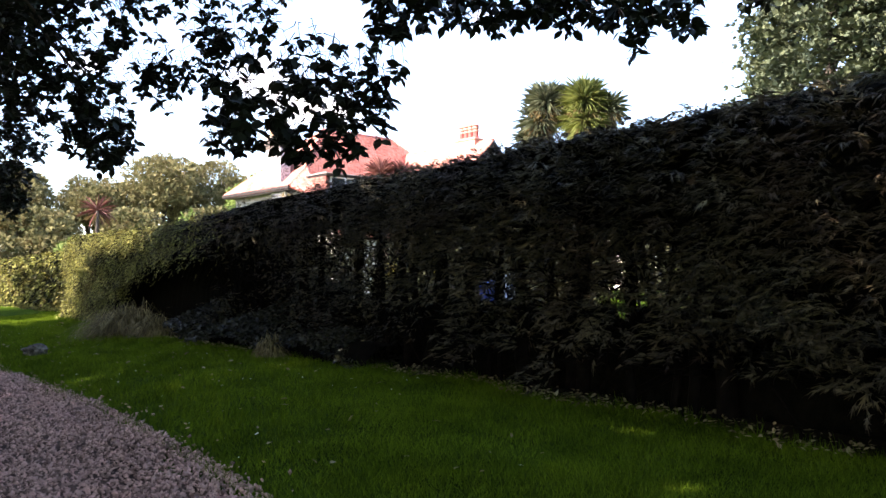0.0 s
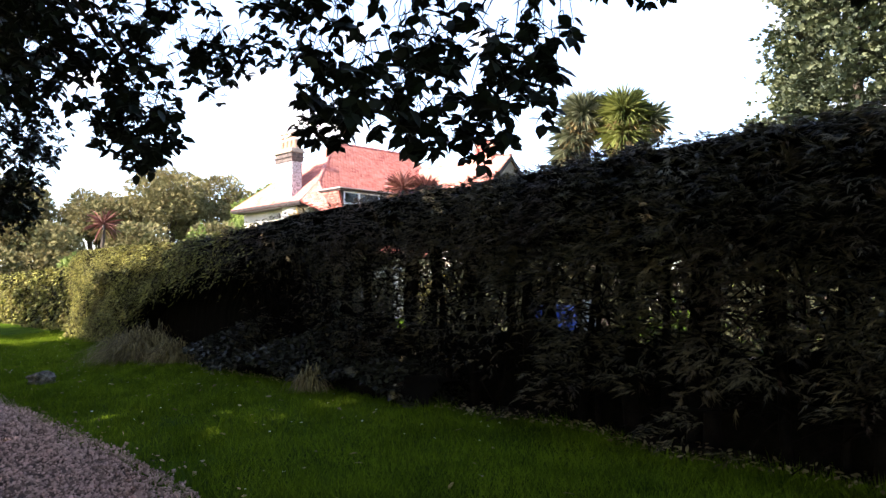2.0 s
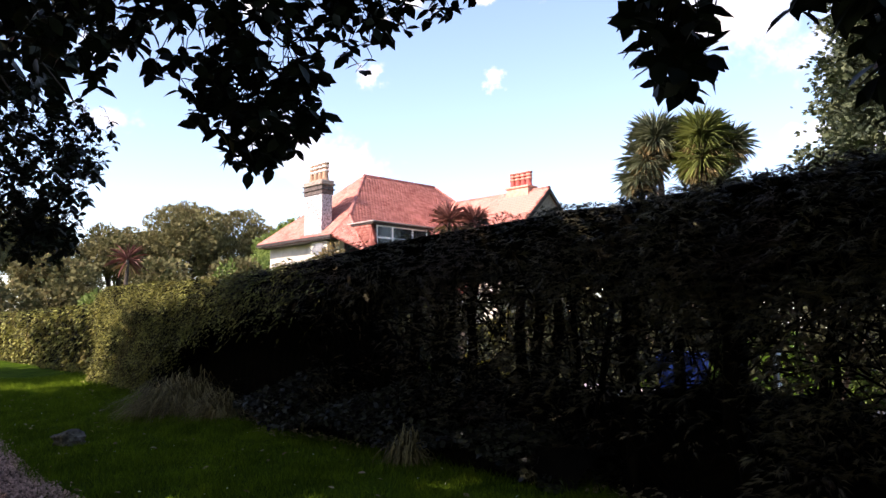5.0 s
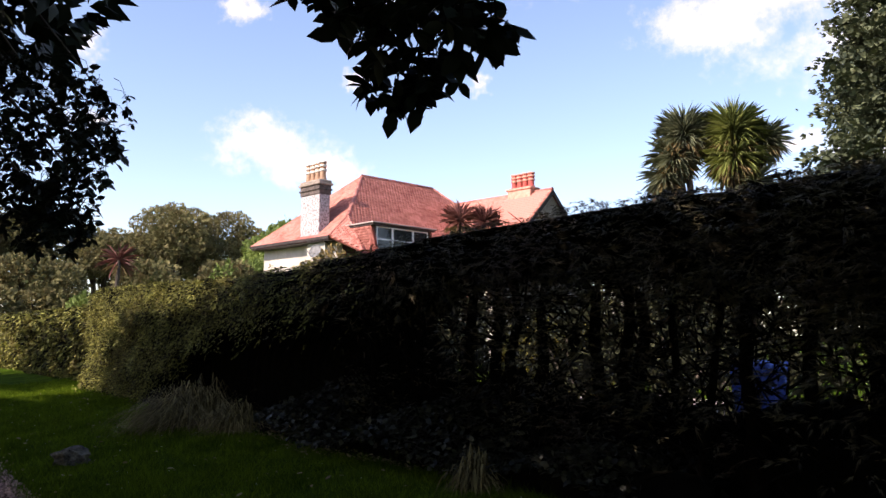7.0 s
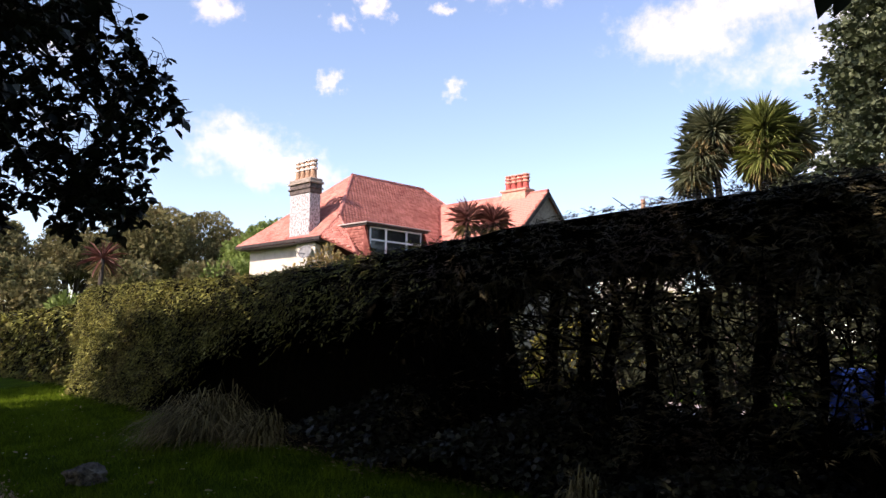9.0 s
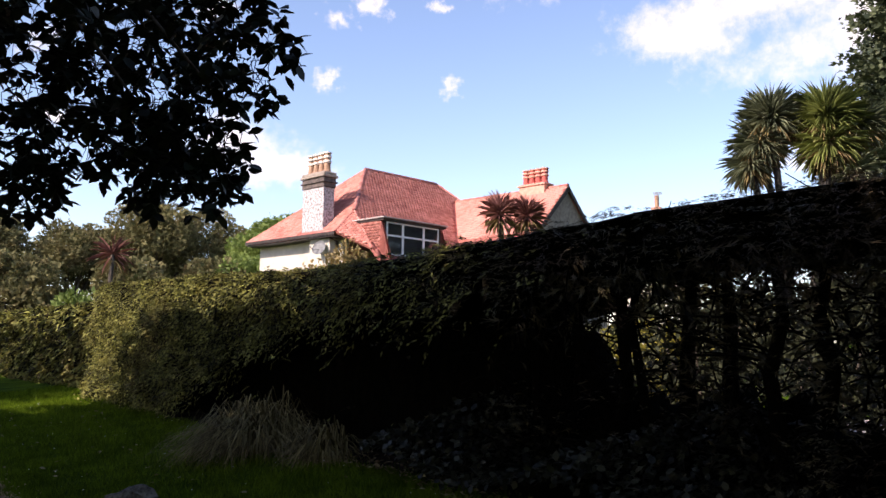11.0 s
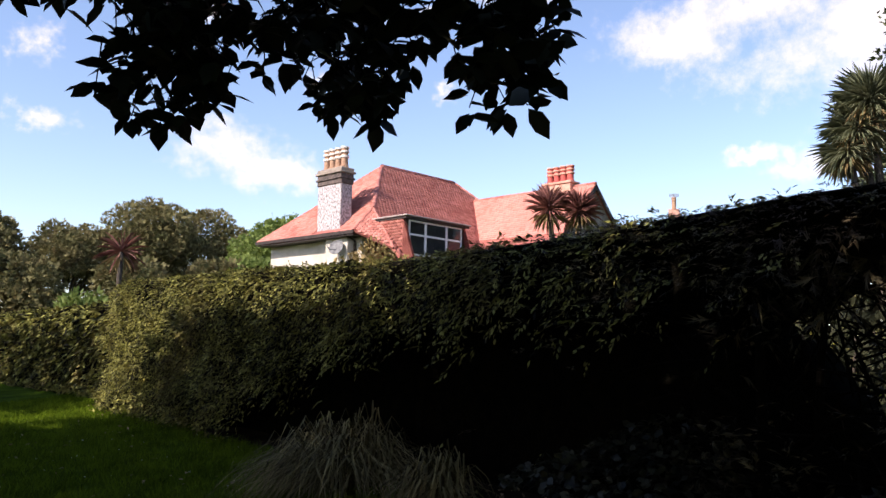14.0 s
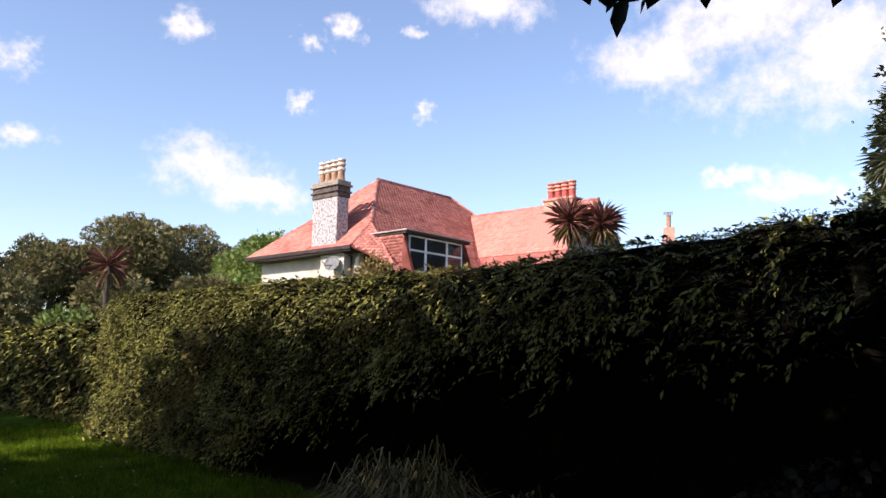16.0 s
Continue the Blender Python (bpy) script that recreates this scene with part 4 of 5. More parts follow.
def cypress(label, at, height, spread, mat, seed):
    """Layered conifer: flat tufted boughs round a straight trunk."""
    rng = np.random.default_rng(seed)
    t = thing("conifer", label, "tree", at)
    part("trunk", mesh_tris("trunk", *tube(wander((0, 0, -0.1), (0, 0, height), 7, 0, 0.05, rng), np.linspace(0.5, 0.06, 7), 9), M_BARK, True), None, t)
    P, D = [], []
    for i in range(230):
        z = height * (0.12 + 0.86 * i / 230)
        r = spread * (1 - (z / height) ** 2.2 * 0.85) * rng.uniform(0.65, 1.08)
        a = i * 2.4 + rng.uniform(-0.3, 0.3)
        tip = np.array((math.cos(a) * r, math.sin(a) * r, z + rng.uniform(-0.3, 0.8)))
        root = np.array((0, 0, z - 0.5))
        if i % 6 == 0:
            part("bough", mesh_tris("bough", *tube(wander(root, tip, 4, 0.2, 0.05, rng), np.linspace(0.09, 0.02, 4), 5), M_BARK), None, t)
        k = 230
        s = rng.uniform(0.35, 1.02, k) ** 0.8
        w = 0.2 + 0.5 * s
        P.append(root + (tip - root) * s[:, None] + rng.normal(0, 1, (k, 3)) * np.stack([w * 0.66, w * 0.66, w * 0.46], 1))
        D.append(np.broadcast_to((tip - root) / r, (k, 3)) + rng.normal(0, 0.5, (k, 3)))
    P, D = np.concatenate(P), np.concatenate(D)
    m = frames(D, (0, 0, 1), rng.normal(0, 0.8, len(P))) * (0.31 * rng.uniform(0.6, 1.4, len(P)))[:, None, None]
    tagged(part("crown", scatter("crown", CLUMP, m, P, mat), None, t), kind="stuff")
    return t


cypress("tall blue-green conifer with tufted layered boughs", (41.3, 28.0, 0), 26, 6.1, M_CEDAR, 71)
cypress("tall olive conifer with thin tufted boughs", (39, 15.5, 0), 25, 5.5, M_CEDAR, 72)


def rosette(center, radius, n, rng, up=0.5, width=0.035, skirt=0.0):
    """Strap leaves from one point, arching a little, with a folded blade."""
    d = rng.normal(0, 1, (n, 3))
    d /= np.linalg.norm(d, axis=1, keepdims=True)
    d[:, 2] = d[:, 2] * 0.9 + up
    if skirt:
        d[:, 2] = -np.abs(d[:, 2]) - 0.4 * skirt
    tv = [(-1, 0, 0), (1, 0, 0), (-1, 0.35, 0.06), (1, 0.35, 0.06), (-0.75, 0.7, 0.02), (0.75, 0.7, 0.02), (0, 1, -0.12), (0, 0.35, 0), (0, 0.7, -0.04)]
    tf = [(0, 7, 2), (0, 1, 7), (1, 3, 7), (2, 7, 8), (2, 8, 4), (7, 3, 8), (3, 5, 8), (4, 8, 6), (8, 5, 6)]
    L = radius * rng.uniform(0.75, 1.1, n)
    m = frames(d, (0, 0, 1)) * np.stack([np.full(n, width), L, L], 1)[:, None, :]
    v = np.einsum("nij,kj->nki", m, np.array(tv)) + np.asarray(center)
    f = np.array(tf)[None] + (np.arange(n) * len(tv))[:, None, None]
    return v.reshape(-1, 3), f.reshape(-1, 3)


def cordyline(label, base, heads, seed, dead=0.0):
    """heads: (x, y, z, radius, leaves, up, material)"""
    rng = np.random.default_rng(seed)
    t = thing("cabbage_palm", label, "palm", base)
    b = np.array(base)
    for x, y, z, r, n, up, mat in heads:
        c = np.array((x, y, z)) - b
        part("stem", mesh_tris("stem", *tube(wander((0, 0, -0.05), c, 6, 0, 0.05, rng), np.linspace(0.13, 0.07, 6), 8), M_BARK, True), None, t)
        part("leaf_head", mesh_tris("leaf_head", *rosette(c, r, n, rng, up, 0.016 * r + 0.004), mat), None, t)
        if dead:
            part("withered_skirt", mesh_tris("withered_skirt", *rosette(c - (0, 0, 0.15 * r), r * 0.85, int(n * dead), rng, 0, 0.018, 0.6), M_DEAD_STRAP), None, t, "brown withered hanging leaves")
    return t


cordyline("green cabbage palm with several spiky heads", (16.0, 19.9, 0), [
    (15.55, 20.25, 6.8, 0.88, 560, 0.4, M_STRAP_DULL), (15.4, 20.45, 6.25, 0.85, 340, 0.0, M_STRAP_DULL), (15.25, 20.6, 5.75, 0.75, 200, -0.1, M_STRAP_DULL),
    (16.3, 19.35, 6.75, 0.95, 640, 0.4, M_STRAP), (16.25, 19.3, 6.15, 0.92, 420, 0.0, M_STRAP), (16.85, 18.9, 6.55, 0.75, 300, 0.2, M_STRAP_DULL), (16.6, 19.0, 5.5, 0.75, 200, -0.1, M_STRAP_DULL)], 81, 0.42)
cordyline("bronze-red cabbage palm with two spiky heads", (13.9, 27.8, 0), [
    (13.5, 28.0, 5.36, 0.76, 210, 0.6, M_STRAP_RED), (14.2, 27.55, 5.3, 0.74, 210, 0.6, M_STRAP_RED)], 82, 0.25)
cordyline("bronze-red cabbage palm with one spiky head", (4.6, 39.4, 0), [(4.6, 39.4, 4.5, 0.92, 64, 0.25, M_STRAP_RED)], 83, 0.4)


def shrub(label, at, r, h, mat, seed, leaf=0.12, per=900, name="shrub", template=LEAF):
    rng = np.random.default_rng(seed)
    t = thing(name, label, "shrub", at, group="shrubs behind the hedge")
    for i in range(5):
        a = i * 1.26
        part("stem", mesh_tris("stem", *tube(wander((0, 0, -0.05), (math.cos(a) * r * 0.5, math.sin(a) * r * 0.5, h * 0.7), 5, 0, 0.04, rng), np.linspace(0.04, 0.012, 5), 5), M_BARK), None, t)
    blobs = [(math.cos(i * 2.4) * r * 0.5, math.sin(i * 2.4) * r * 0.5, h * rng.uniform(0.4, 0.72), r * 0.55, h * 0.3) for i in range(6)]
    tagged(part("leaves", crown("leaves", blobs, per, leaf, mat, rng, template), None, t), kind="stuff")
    return t


M_RUSSET = leafy("russet_shrub_leaf", (0.1, 0.07, 0.02), (0.34, 0.24, 0.09), 0.6, 0.25, 2.0)
M_DUSKY = leafy("dark_shrub_leaf", (0.01, 0.012, 0.006), (0.045, 0.048, 0.024), 0.7, 0.06, 0.6, 0.1)
M_YELLOW = leafy("golden_shrub_leaf", (0.1, 0.09, 0.015), (0.32, 0.27, 0.045), 0.6, 0.25, 2.0)
shrub("russet and yellow-green shrub against the house wall", (11.8, 36.3, 0), 1.5, 5.25, M_RUSSET, 91, 0.15, 420)
shrub("golden-leaved garden shrub behind the hedge", (10.9, 19.6, 0), 1.3, 2.2, M_YELLOW, 92, 0.14)
shrub("green garden shrub behind the hedge", (16.5, 14.5, 0), 1.6, 2.4, M_WOODS_LIGHT, 93, 0.14)
shrub("green garden shrub behind the hedge", (17, 9.5, 0), 1.8, 2.4, M_WOODS_LIGHT, 94, 0.16)
# Added dark backing that keeps bright sky out of the hedge's gaps.
for i, (x, y) in enumerate(((12.4, 10.5), (12.8, 13.4), (11.8, 15.8), (13.6, 7.5))):
    shrub("tall dark filler shrub behind the hedge", (x, y, 0.2), 1.7, 3.2 + 0.25 * math.sin(i * 1.9), M_DUSKY, 160 + i, 0.2, 260)
# More added shrubs, set to block bright chinks through the hedge.
shrub("dark green filler shrub close behind the hedge", (6.6, 18.3, 0.1), 0.9, 2.55, M_DUSKY, 171, 0.15, 700)
shrub("dark green filler shrub close behind the hedge", (7.95, 19.5, 0.1), 1.0, 2.5, M_DUSKY, 172, 0.15, 700)
shrub("dark green filler shrub close behind the hedge", (6.9, 20.5, 0.1), 1.2, 2.5, M_DUSKY, 170, 0.15, 500)
for i, y in enumerate((1.5, 4.2, 6.6, 14.9, 17.6)):
    shrub("dark green filler shrub close behind the hedge", (9.3 + 0.5 * math.sin(i * 2.1), y, 0.2), 1.25, 2.35 + 0.25 * math.sin(i * 1.7), M_DUSKY, 150 + i, 0.15, 420)
shrub("green garden shrub behind the hedge", (18.5, 24.0, 0), 2.2, 3.4, M_WOODS, 95, 0.18, 500)
shrub("pale green spiky-topped shrub above the low hedge", (4.0, 42.0, 0), 1.0, 3.45, M_WOODS_LIGHT, 96, 0.2, 500)
shrub("slender pale green shrub rising behind the clipped hedge", (7.85, 36.0, 0), 0.4, 4.5, M_WOODS_LIGHT, 97, 0.16, 600)


def blade_tuft(label, at, radius, height, n, seed, mat=M_SEDGE, name="sedge_tuft"):
    """Several clumps of arching narrow blades, the tips swept over."""
    t = thing(name, label, "grass tuft", at, group="tufts at the hedge foot")
    rng = np.random.default_rng(seed)
    for i in range(4):
        c = part("clump", mesh_tris("clump", *arching_blades(radius * 0.8, height * rng.uniform(0.75, 1.05), n // 4, rng), mat), None, t)
        c.location = (math.cos(i * 1.6) * radius * 0.16, math.sin(i * 1.6) * radius * 0.16, 0)
    return t


def arching_blades(radius, height, n, rng):
    V, F, k = [], [], 0
    for _ in range(n):
        a = rng.uniform(0, 6.28)
        a += 0.85 * math.sin(3.4 - a)
        r = radius * rng.uniform(0.35, 1.35)
        h = height * rng.uniform(0.45, 1.1) * (1.05 - 0.45 * r / radius)
        o = np.array((rng.normal(0, radius * 0.16), rng.normal(0, radius * 0.16), 0))
        w = rng.uniform(0.0045, 0.009)
        droop = rng.uniform(0.35, 0.95)
        side = np.array((-math.sin(a), math.cos(a), 0)) * w
        s = np.array((0, 0.25, 0.52, 0.78, 1.0))
        pts = o + np.stack([np.cos(a) * r * s ** 1.1, np.sin(a) * r * s ** 1.1, h * (3.7 * s * (1 - s) + (0.55 - droop) * s)], 1)
        V += [pts[0] - side, pts[0] + side, pts[1] - side, pts[1] + side, pts[2] - side, pts[2] + side, pts[3] - side * 0.6, pts[3] + side * 0.6, pts[4]]
        for i in range(3):
            q = k + 2 * i
            F += [(q, q + 1, q + 3), (q, q + 3, q + 2)]
        F.append((k + 6, k + 7, k + 8))
        k += 9
    return np.array(V), np.array(F)


def on_ground(x, y, dz=0.0):
    return (x, y, float(rise(x)) + dz)


blade_tuft("large arching tuft of dull sedge at the hedge foot", on_ground(3.35, 19.4), 1.12, 0.85, 1700, 101)
blade_tuft("arching tuft of dull sedge at the hedge foot", on_ground(3.75, 18.2), 0.6, 0.7, 420, 102)
blade_tuft("small dark sedge tuft at the hedge foot", on_ground(4.55, 12.8), 0.34, 0.55, 260, 103)


def ivy_bank(n=6500):
    rng = np.random.default_rng(111)
    y = rng.uniform(10.8, 17.2, n)
    f = interp(HEDGE_FACE, y)
    u = rng.uniform(-0.25, 0.9, n)
    x = f + 0.1 + u
    h = (0.35 + 0.5 * np.clip(u + 0.25, 0, 1)) * np.clip((y - 10.6) / 1.6, 0.1, 1)
    z = rise(x) + h * rng.uniform(0.5, 1.0, n) ** 0.5 * (0.8 + 0.35 * np.sin(y * 3 + x * 2))
    d = np.stack([rng.normal(-0.7, 0.5, n), rng.normal(0, 0.6, n), rng.normal(-0.1, 0.5, n)], 1)
    m = frames(d, (0, 0, 1), rng.normal(0, 0.7, n)) * (rng.uniform(0.05, 0.1, n))[:, None, None] * np.array((1.6, 1, 1))[None, None, :]
    return scatter("ivy", LEAF, m, np.stack([x, y, z], 1), M_IVY)


ivy = thing("ivy", "dark ivy bank at the foot of the hedge", "ivy", kind="stuff")
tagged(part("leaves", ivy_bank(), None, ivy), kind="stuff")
# near-black body under the leaves, for the shade between them
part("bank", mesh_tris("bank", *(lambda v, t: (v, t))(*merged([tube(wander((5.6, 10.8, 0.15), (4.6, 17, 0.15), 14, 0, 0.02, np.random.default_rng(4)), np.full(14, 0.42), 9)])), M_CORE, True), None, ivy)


# low weeds along the foot of the lit hedge
def weeds(n=2600):
    rng = np.random.default_rng(113)
    y = 27.5 + 14 * rng.uniform(0, 1, n)
    x = interp(HEDGE_FACE, y) - np.abs(rng.normal(0, 0.13, n)) + 0.05
    d = np.stack([rng.normal(-0.5, 0.6, n), rng.normal(0, 0.6, n), rng.uniform(0.1, 1.0, n)], 1)
    m = frames(d, (0, 0, 1), rng.uniform(0, 6, n)) * rng.uniform(0.05, 0.13, n)[:, None, None]
    return scatter("weeds", LEAF, m, np.stack([x, y, rise(x) + np.abs(rng.normal(0, 0.1, n))], 1), M_HEDGE_LIT)


tagged(new("weeds", weeds()), "low leafy weeds along the hedge foot", "weeds", kind="stuff")


# ---------- the overhanging evergreen trees ----------
def whorls(clusters, rng):
    """Drooping rosettes of long leaves at the ends of hanging twigs. clusters: (x, y, z, across, high, count)."""
    P, D, S, twigs = [], [], [], []
    for cx, cy, cz, rh, rv, k in clusters:
        q, _ = ball_points(int(k * 0.84), rng, 0.35)
        C = q * (rh, rh, rv) + (cx, cy, cz)
        for c in C:
            top = np.array((cx + (c[0] - cx) * 0.55, cy + (c[1] - cy) * 0.55, min(c[2] + rng.uniform(0.05, 0.24), cz + rv * 1.1)))
            if top[2] > c[2] + 0.05:
                twigs.append(tube(wander(top, c, 4, 0.06, 0.03, rng), np.linspace(0.0045, 0.0022, 4), 3))
            n = int(rng.integers(5, 9))
            a = np.arange(n) * 2.4 + rng.uniform(0, 6)
            d = np.stack([np.cos(a), np.sin(a), rng.uniform(-1.3, 0.45, n)], 1) + rng.normal(0, 0.15, (n, 3))
            P.append(c + (0, 0, 1) * rng.uniform(-0.03, 0.05, (n, 1)))
            D.append(d)
            S.append(rng.uniform(0.07, 0.112, n))
    P, D, S = np.concatenate(P), np.concatenate(D), np.concatenate(S)
    m = frames(D, (0, 0, 1), rng.normal(0, 0.5, len(P))) * S[:, None, None] * np.array((1.25, 1, 1))[None, None, :]
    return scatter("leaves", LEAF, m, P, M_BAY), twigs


def evergreen(label, at, height, low, crown_blobs, seed, per=120):
    rng = np.random.default_rng(seed)
    t = thing("evergreen_tree", label, "tree", at, group="evergreens along the drive")
    inv = -np.array(at, float)
    part("trunk", mesh_tris("trunk", *tube(wander((0, 0, -0.1), (0.3, 0.2, height * 0.55), 7, 0, 0.06, rng), np.linspace(0.34, 0.2, 7), 11), M_BARK, True), None, t)
    low = [(x + inv[0], y + inv[1], z + inv[2], a, b, k) for x, y, z, a, b, k in low]
    leaves, twigs = whorls(low, rng)
    tagged(part("leaves", leaves, None, t), kind="stuff")
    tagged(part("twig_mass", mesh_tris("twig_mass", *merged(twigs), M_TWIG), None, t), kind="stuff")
    for x, y, z, a, b, k in low:
        if k > 55:
            end = (x, y, z + b * 0.8)
            part("limb", mesh_tris("limb", *tube(wander((0.1, 0.1, height * rng.uniform(0.35, 0.5)), end, 8, 1.5, 0.05, rng), np.linspace(0.06, 0.008, 8), 7), M_BARK), None, t)
    blobs = [(x + inv[0], y + inv[1], z + inv[2], r, h) for x, y, z, r, h in crown_blobs]
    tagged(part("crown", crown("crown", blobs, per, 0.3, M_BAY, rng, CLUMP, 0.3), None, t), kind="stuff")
    return t


LOW_A = [(3.12, 5.3, 3.2, 0.3, 0.14, 22), (3.7, 5.1, 3.28, 0.3, 0.14, 22), (4.2, 5.0, 3.27, 0.28, 0.15, 32), (4.7, 5.0, 3.31, 0.28, 0.15, 32), (5.2, 5.0, 3.42, 0.25, 0.13, 24), (6.5, 5.2, 3.85, 0.3, 0.1, 14), (0.95, 8.5, 3.2, 0.35, 0.35, 40), (1.1, 8.5, 3.65, 0.4, 0.3, 40),
         (1.65, 8.5, 2.88, 0.34, 0.4, 84), (1.4, 8.75, 3.15, 0.4, 0.4, 60), (1.25, 8.6, 3.5, 0.6, 0.3, 55), (2.25, 8.7, 3.38, 0.25, 0.3, 34), (2.58, 8.5, 3.66, 0.3, 0.3, 36), (1.9, 8.6, 3.45, 0.35, 0.3, 40),
         (1.7, 8.3, 3.8, 0.6, 0.25, 45), (1.5, 8.6, 4.15, 0.9, 0.35, 85), (2.8, 8.3, 4.15, 0.7, 0.35, 65), (0.9, 8.9, 3.1, 0.3, 0.3, 36), (1.72, 8.76, 2.8, 0.24, 0.34, 56),
         (2.4, 6.0, 2.6, 0.22, 0.32, 34), (2.66, 6.1, 2.64, 0.22, 0.32, 27), (2.92, 5.85, 2.74, 0.24, 0.32, 22), (2.26, 6.5, 2.66, 0.13, 0.3, 26), (2.44, 6.7, 2.68, 0.13, 0.3, 22), (2.37, 6.75, 3.1, 0.2, 0.22, 22), (2.75, 6.2, 3.08, 0.5, 0.28, 32),
         (2.75, 6.1, 2.42, 0.14, 0.18, 18), (2.95, 5.9, 2.42, 0.14, 0.18, 18), (2.95, 5.6, 2.62, 0.2, 0.26, 34), (3.05, 5.55, 2.9, 0.22, 0.26, 20), (3.5, 6.1, 3.52, 0.6, 0.16, 44), (4.3, 6.2, 3.68, 0.5, 0.14, 40), (5.1, 6.2, 3.85, 0.5, 0.12, 36), (6.0, 6.2, 4.1, 0.4, 0.12, 26),
         (4.45, 4.5, 3.2, 0.4, 0.3, 26), (3.3, 4.6, 3.3, 0.5, 0.25, 36), (1.7, 4.8, 3.55, 0.6, 0.2, 36), (1.3, 6.4, 3.7, 0.6, 0.22, 32)]
LOW_B = [(0.5, 14.4, 3.9, 0.45, 0.5, 45), (0.55, 14.5, 3.3, 0.35, 0.4, 45), (0.95, 14.4, 3.9, 0.4, 0.45, 35), (0.2, 14.6, 3.2, 0.4, 0.45, 30), (0.5, 14.6, 2.95, 0.35, 0.36, 32), (0.24, 14.28, 2.55, 0.15, 0.24, 26), (0.98, 14.6, 2.8, 0.24, 0.23, 34), (1.02, 13.62, 2.57, 0.2, 0.24, 34),
         (0.15, 14.25, 2.67, 0.26, 0.36, 50), (0.68, 14.0, 2.71, 0.3, 0.38, 80), (1.02, 13.75, 2.78, 0.27, 0.4, 65), (0.9, 14.8, 3.5, 0.5, 0.5, 75), (0.3, 15.0, 3.5, 0.6, 0.55, 55), (0.6, 14.1, 3.6, 0.65, 0.6, 75),
         (-0.3, 14.3, 3.0, 0.4, 0.5, 55), (0.1, 13.2, 3.4, 0.5, 0.4, 70), (1.3, 15.2, 3.9, 0.4, 0.5, 60), (-0.6, 15.5, 3.6, 0.7, 0.6, 55), (1.15, 13.4, 3.2, 0.3, 0.35, 45)]
evergreen("dark glossy evergreen tree overhanging the gravel drive", (-3.0, 6.2, 0), 9.0, LOW_A,
          [(-3, 6, 6.5, 3.2, 2.4), (-1, 8, 6.4, 2.6, 1.3), (0.8, 6.5, 6.3, 2.4, 1.0), (1.2, 9.5, 6.6, 2.2, 0.9), (-3, 10, 6, 2.8, 2), (-3.5, 2.5, 6, 2.8, 2), (0.6, 3.2, 5.8, 2.4, 1.0), (2.9, 7.0, 6.2, 1.8, 0.7), (3.3, 3.6, 5.4, 1.8, 0.7), (-0.5, -1.5, 5.6, 2.6, 1.4), (2.4, 0.2, 5.2, 2.2, 0.9), (-5.2, 7.5, 7.4, 2.6, 1.8), (-5.2, 3.5, 7.2, 2.6, 1.8), (-6.5, 5, 3.6, 2.4, 3.2), (-6.5, 9, 3.6, 2.4, 3.2), (-6.5, 0.5, 3.6, 2.6, 3.2), (-3.5, -3.5, 3.4, 2.4, 3.0), (-4, 9, 5, 2.4, 1.6), (-4, 5.5, 5, 2.4, 1.6), (4.2, -3, 4.6, 2.0, 1.6)], 121, 130)
evergreen("dark glossy evergreen tree with drooping leafy boughs", (-3.4, 15.2, 0), 9.5, LOW_B,
          [(-3.4, 15, 6.8, 3.2, 2.4), (-1.2, 13, 6.2, 2.4, 1.3), (-0.4, 15.5, 5.6, 1.9, 1.2), (-1.6, 17.6, 5.3, 2.1, 1.3), (-3.6, 13, 4.9, 2.2, 1.5), (-4, 16.8, 4.9, 2.2, 1.5), (0.4, 12.2, 6.2, 1.9, 0.8), (-4.2, 18.4, 5.9, 2.5, 1.9), (-4, 11.5, 6.5, 2.8, 2.2), (-5.5, 15, 6.5, 2.6, 2.6), (-7, 13.5, 3.6, 2.4, 3.2), (-7, 18, 3.6, 2.4, 3.2)], 122)
evergreen("dark evergreen tree shading the lawn", (-5.6, 23.6, 0), 8.0, [(-3.5, 22.5, 3.6, 0.9, 0.6, 60)],
          [(-4.5, 16.8, 6.7, 1.6, 1.35), (-4.4, 18.7, 6.55, 1.7, 1.4), (-4.6, 20.6, 6.6, 1.7, 1.4), (-4.4, 22.4, 6.4, 1.7, 1.35), (-4.6, 24.1, 6.35, 1.6, 1.4), (-4.4, 25.5, 6.05, 1.5, 1.35), (-6.0, 21.5, 6.6, 2.2, 1.5), (-6.2, 24.4, 6.4, 2.0, 1.5),
           (-4.2, 20.2, 4.7, 1.9, 1.3), (-4.2, 22.8, 4.6, 1.9, 1.3), (-4.3, 25.0, 4.6, 1.7, 1.2), (-4.4, 26.6, 4.3, 1.5, 1.2), (-4.6, 27.0, 2.8, 1.4, 1.2), (-7.5, 22.5, 3.2, 2.2, 2.6), (-7.5, 25, 3.2, 2.0, 2.6)], 123, 150)
evergreen("dark evergreen tree beside the far lawn", (-7.0, 35.5, 0), 8.5, [(-5.0, 34.5, 3.6, 0.9, 0.6, 50)],
          [(-4.6, 31.3, 6.0, 1.6, 1.3), (-4.6, 33.5, 5.9, 1.8, 1.4), (-4.6, 36, 5.7, 1.9, 1.4), (-4.7, 38.5, 5.4, 1.9, 1.4), (-4.7, 41, 5.2, 1.9, 1.4), (-4.4, 32.4, 4.2, 1.7, 1.2), (-4.4, 35, 4.1, 1.8, 1.2), (-4.4, 38, 3.9, 1.8, 1.2),
           (-7, 34, 5.4, 2.4, 2.2), (-7, 38, 5.4, 2.4, 2.2), (-4.6, 33, 2.6, 1.5, 1.2), (-4.8, 36.5, 2.6, 1.6, 1.2)], 124, 95)


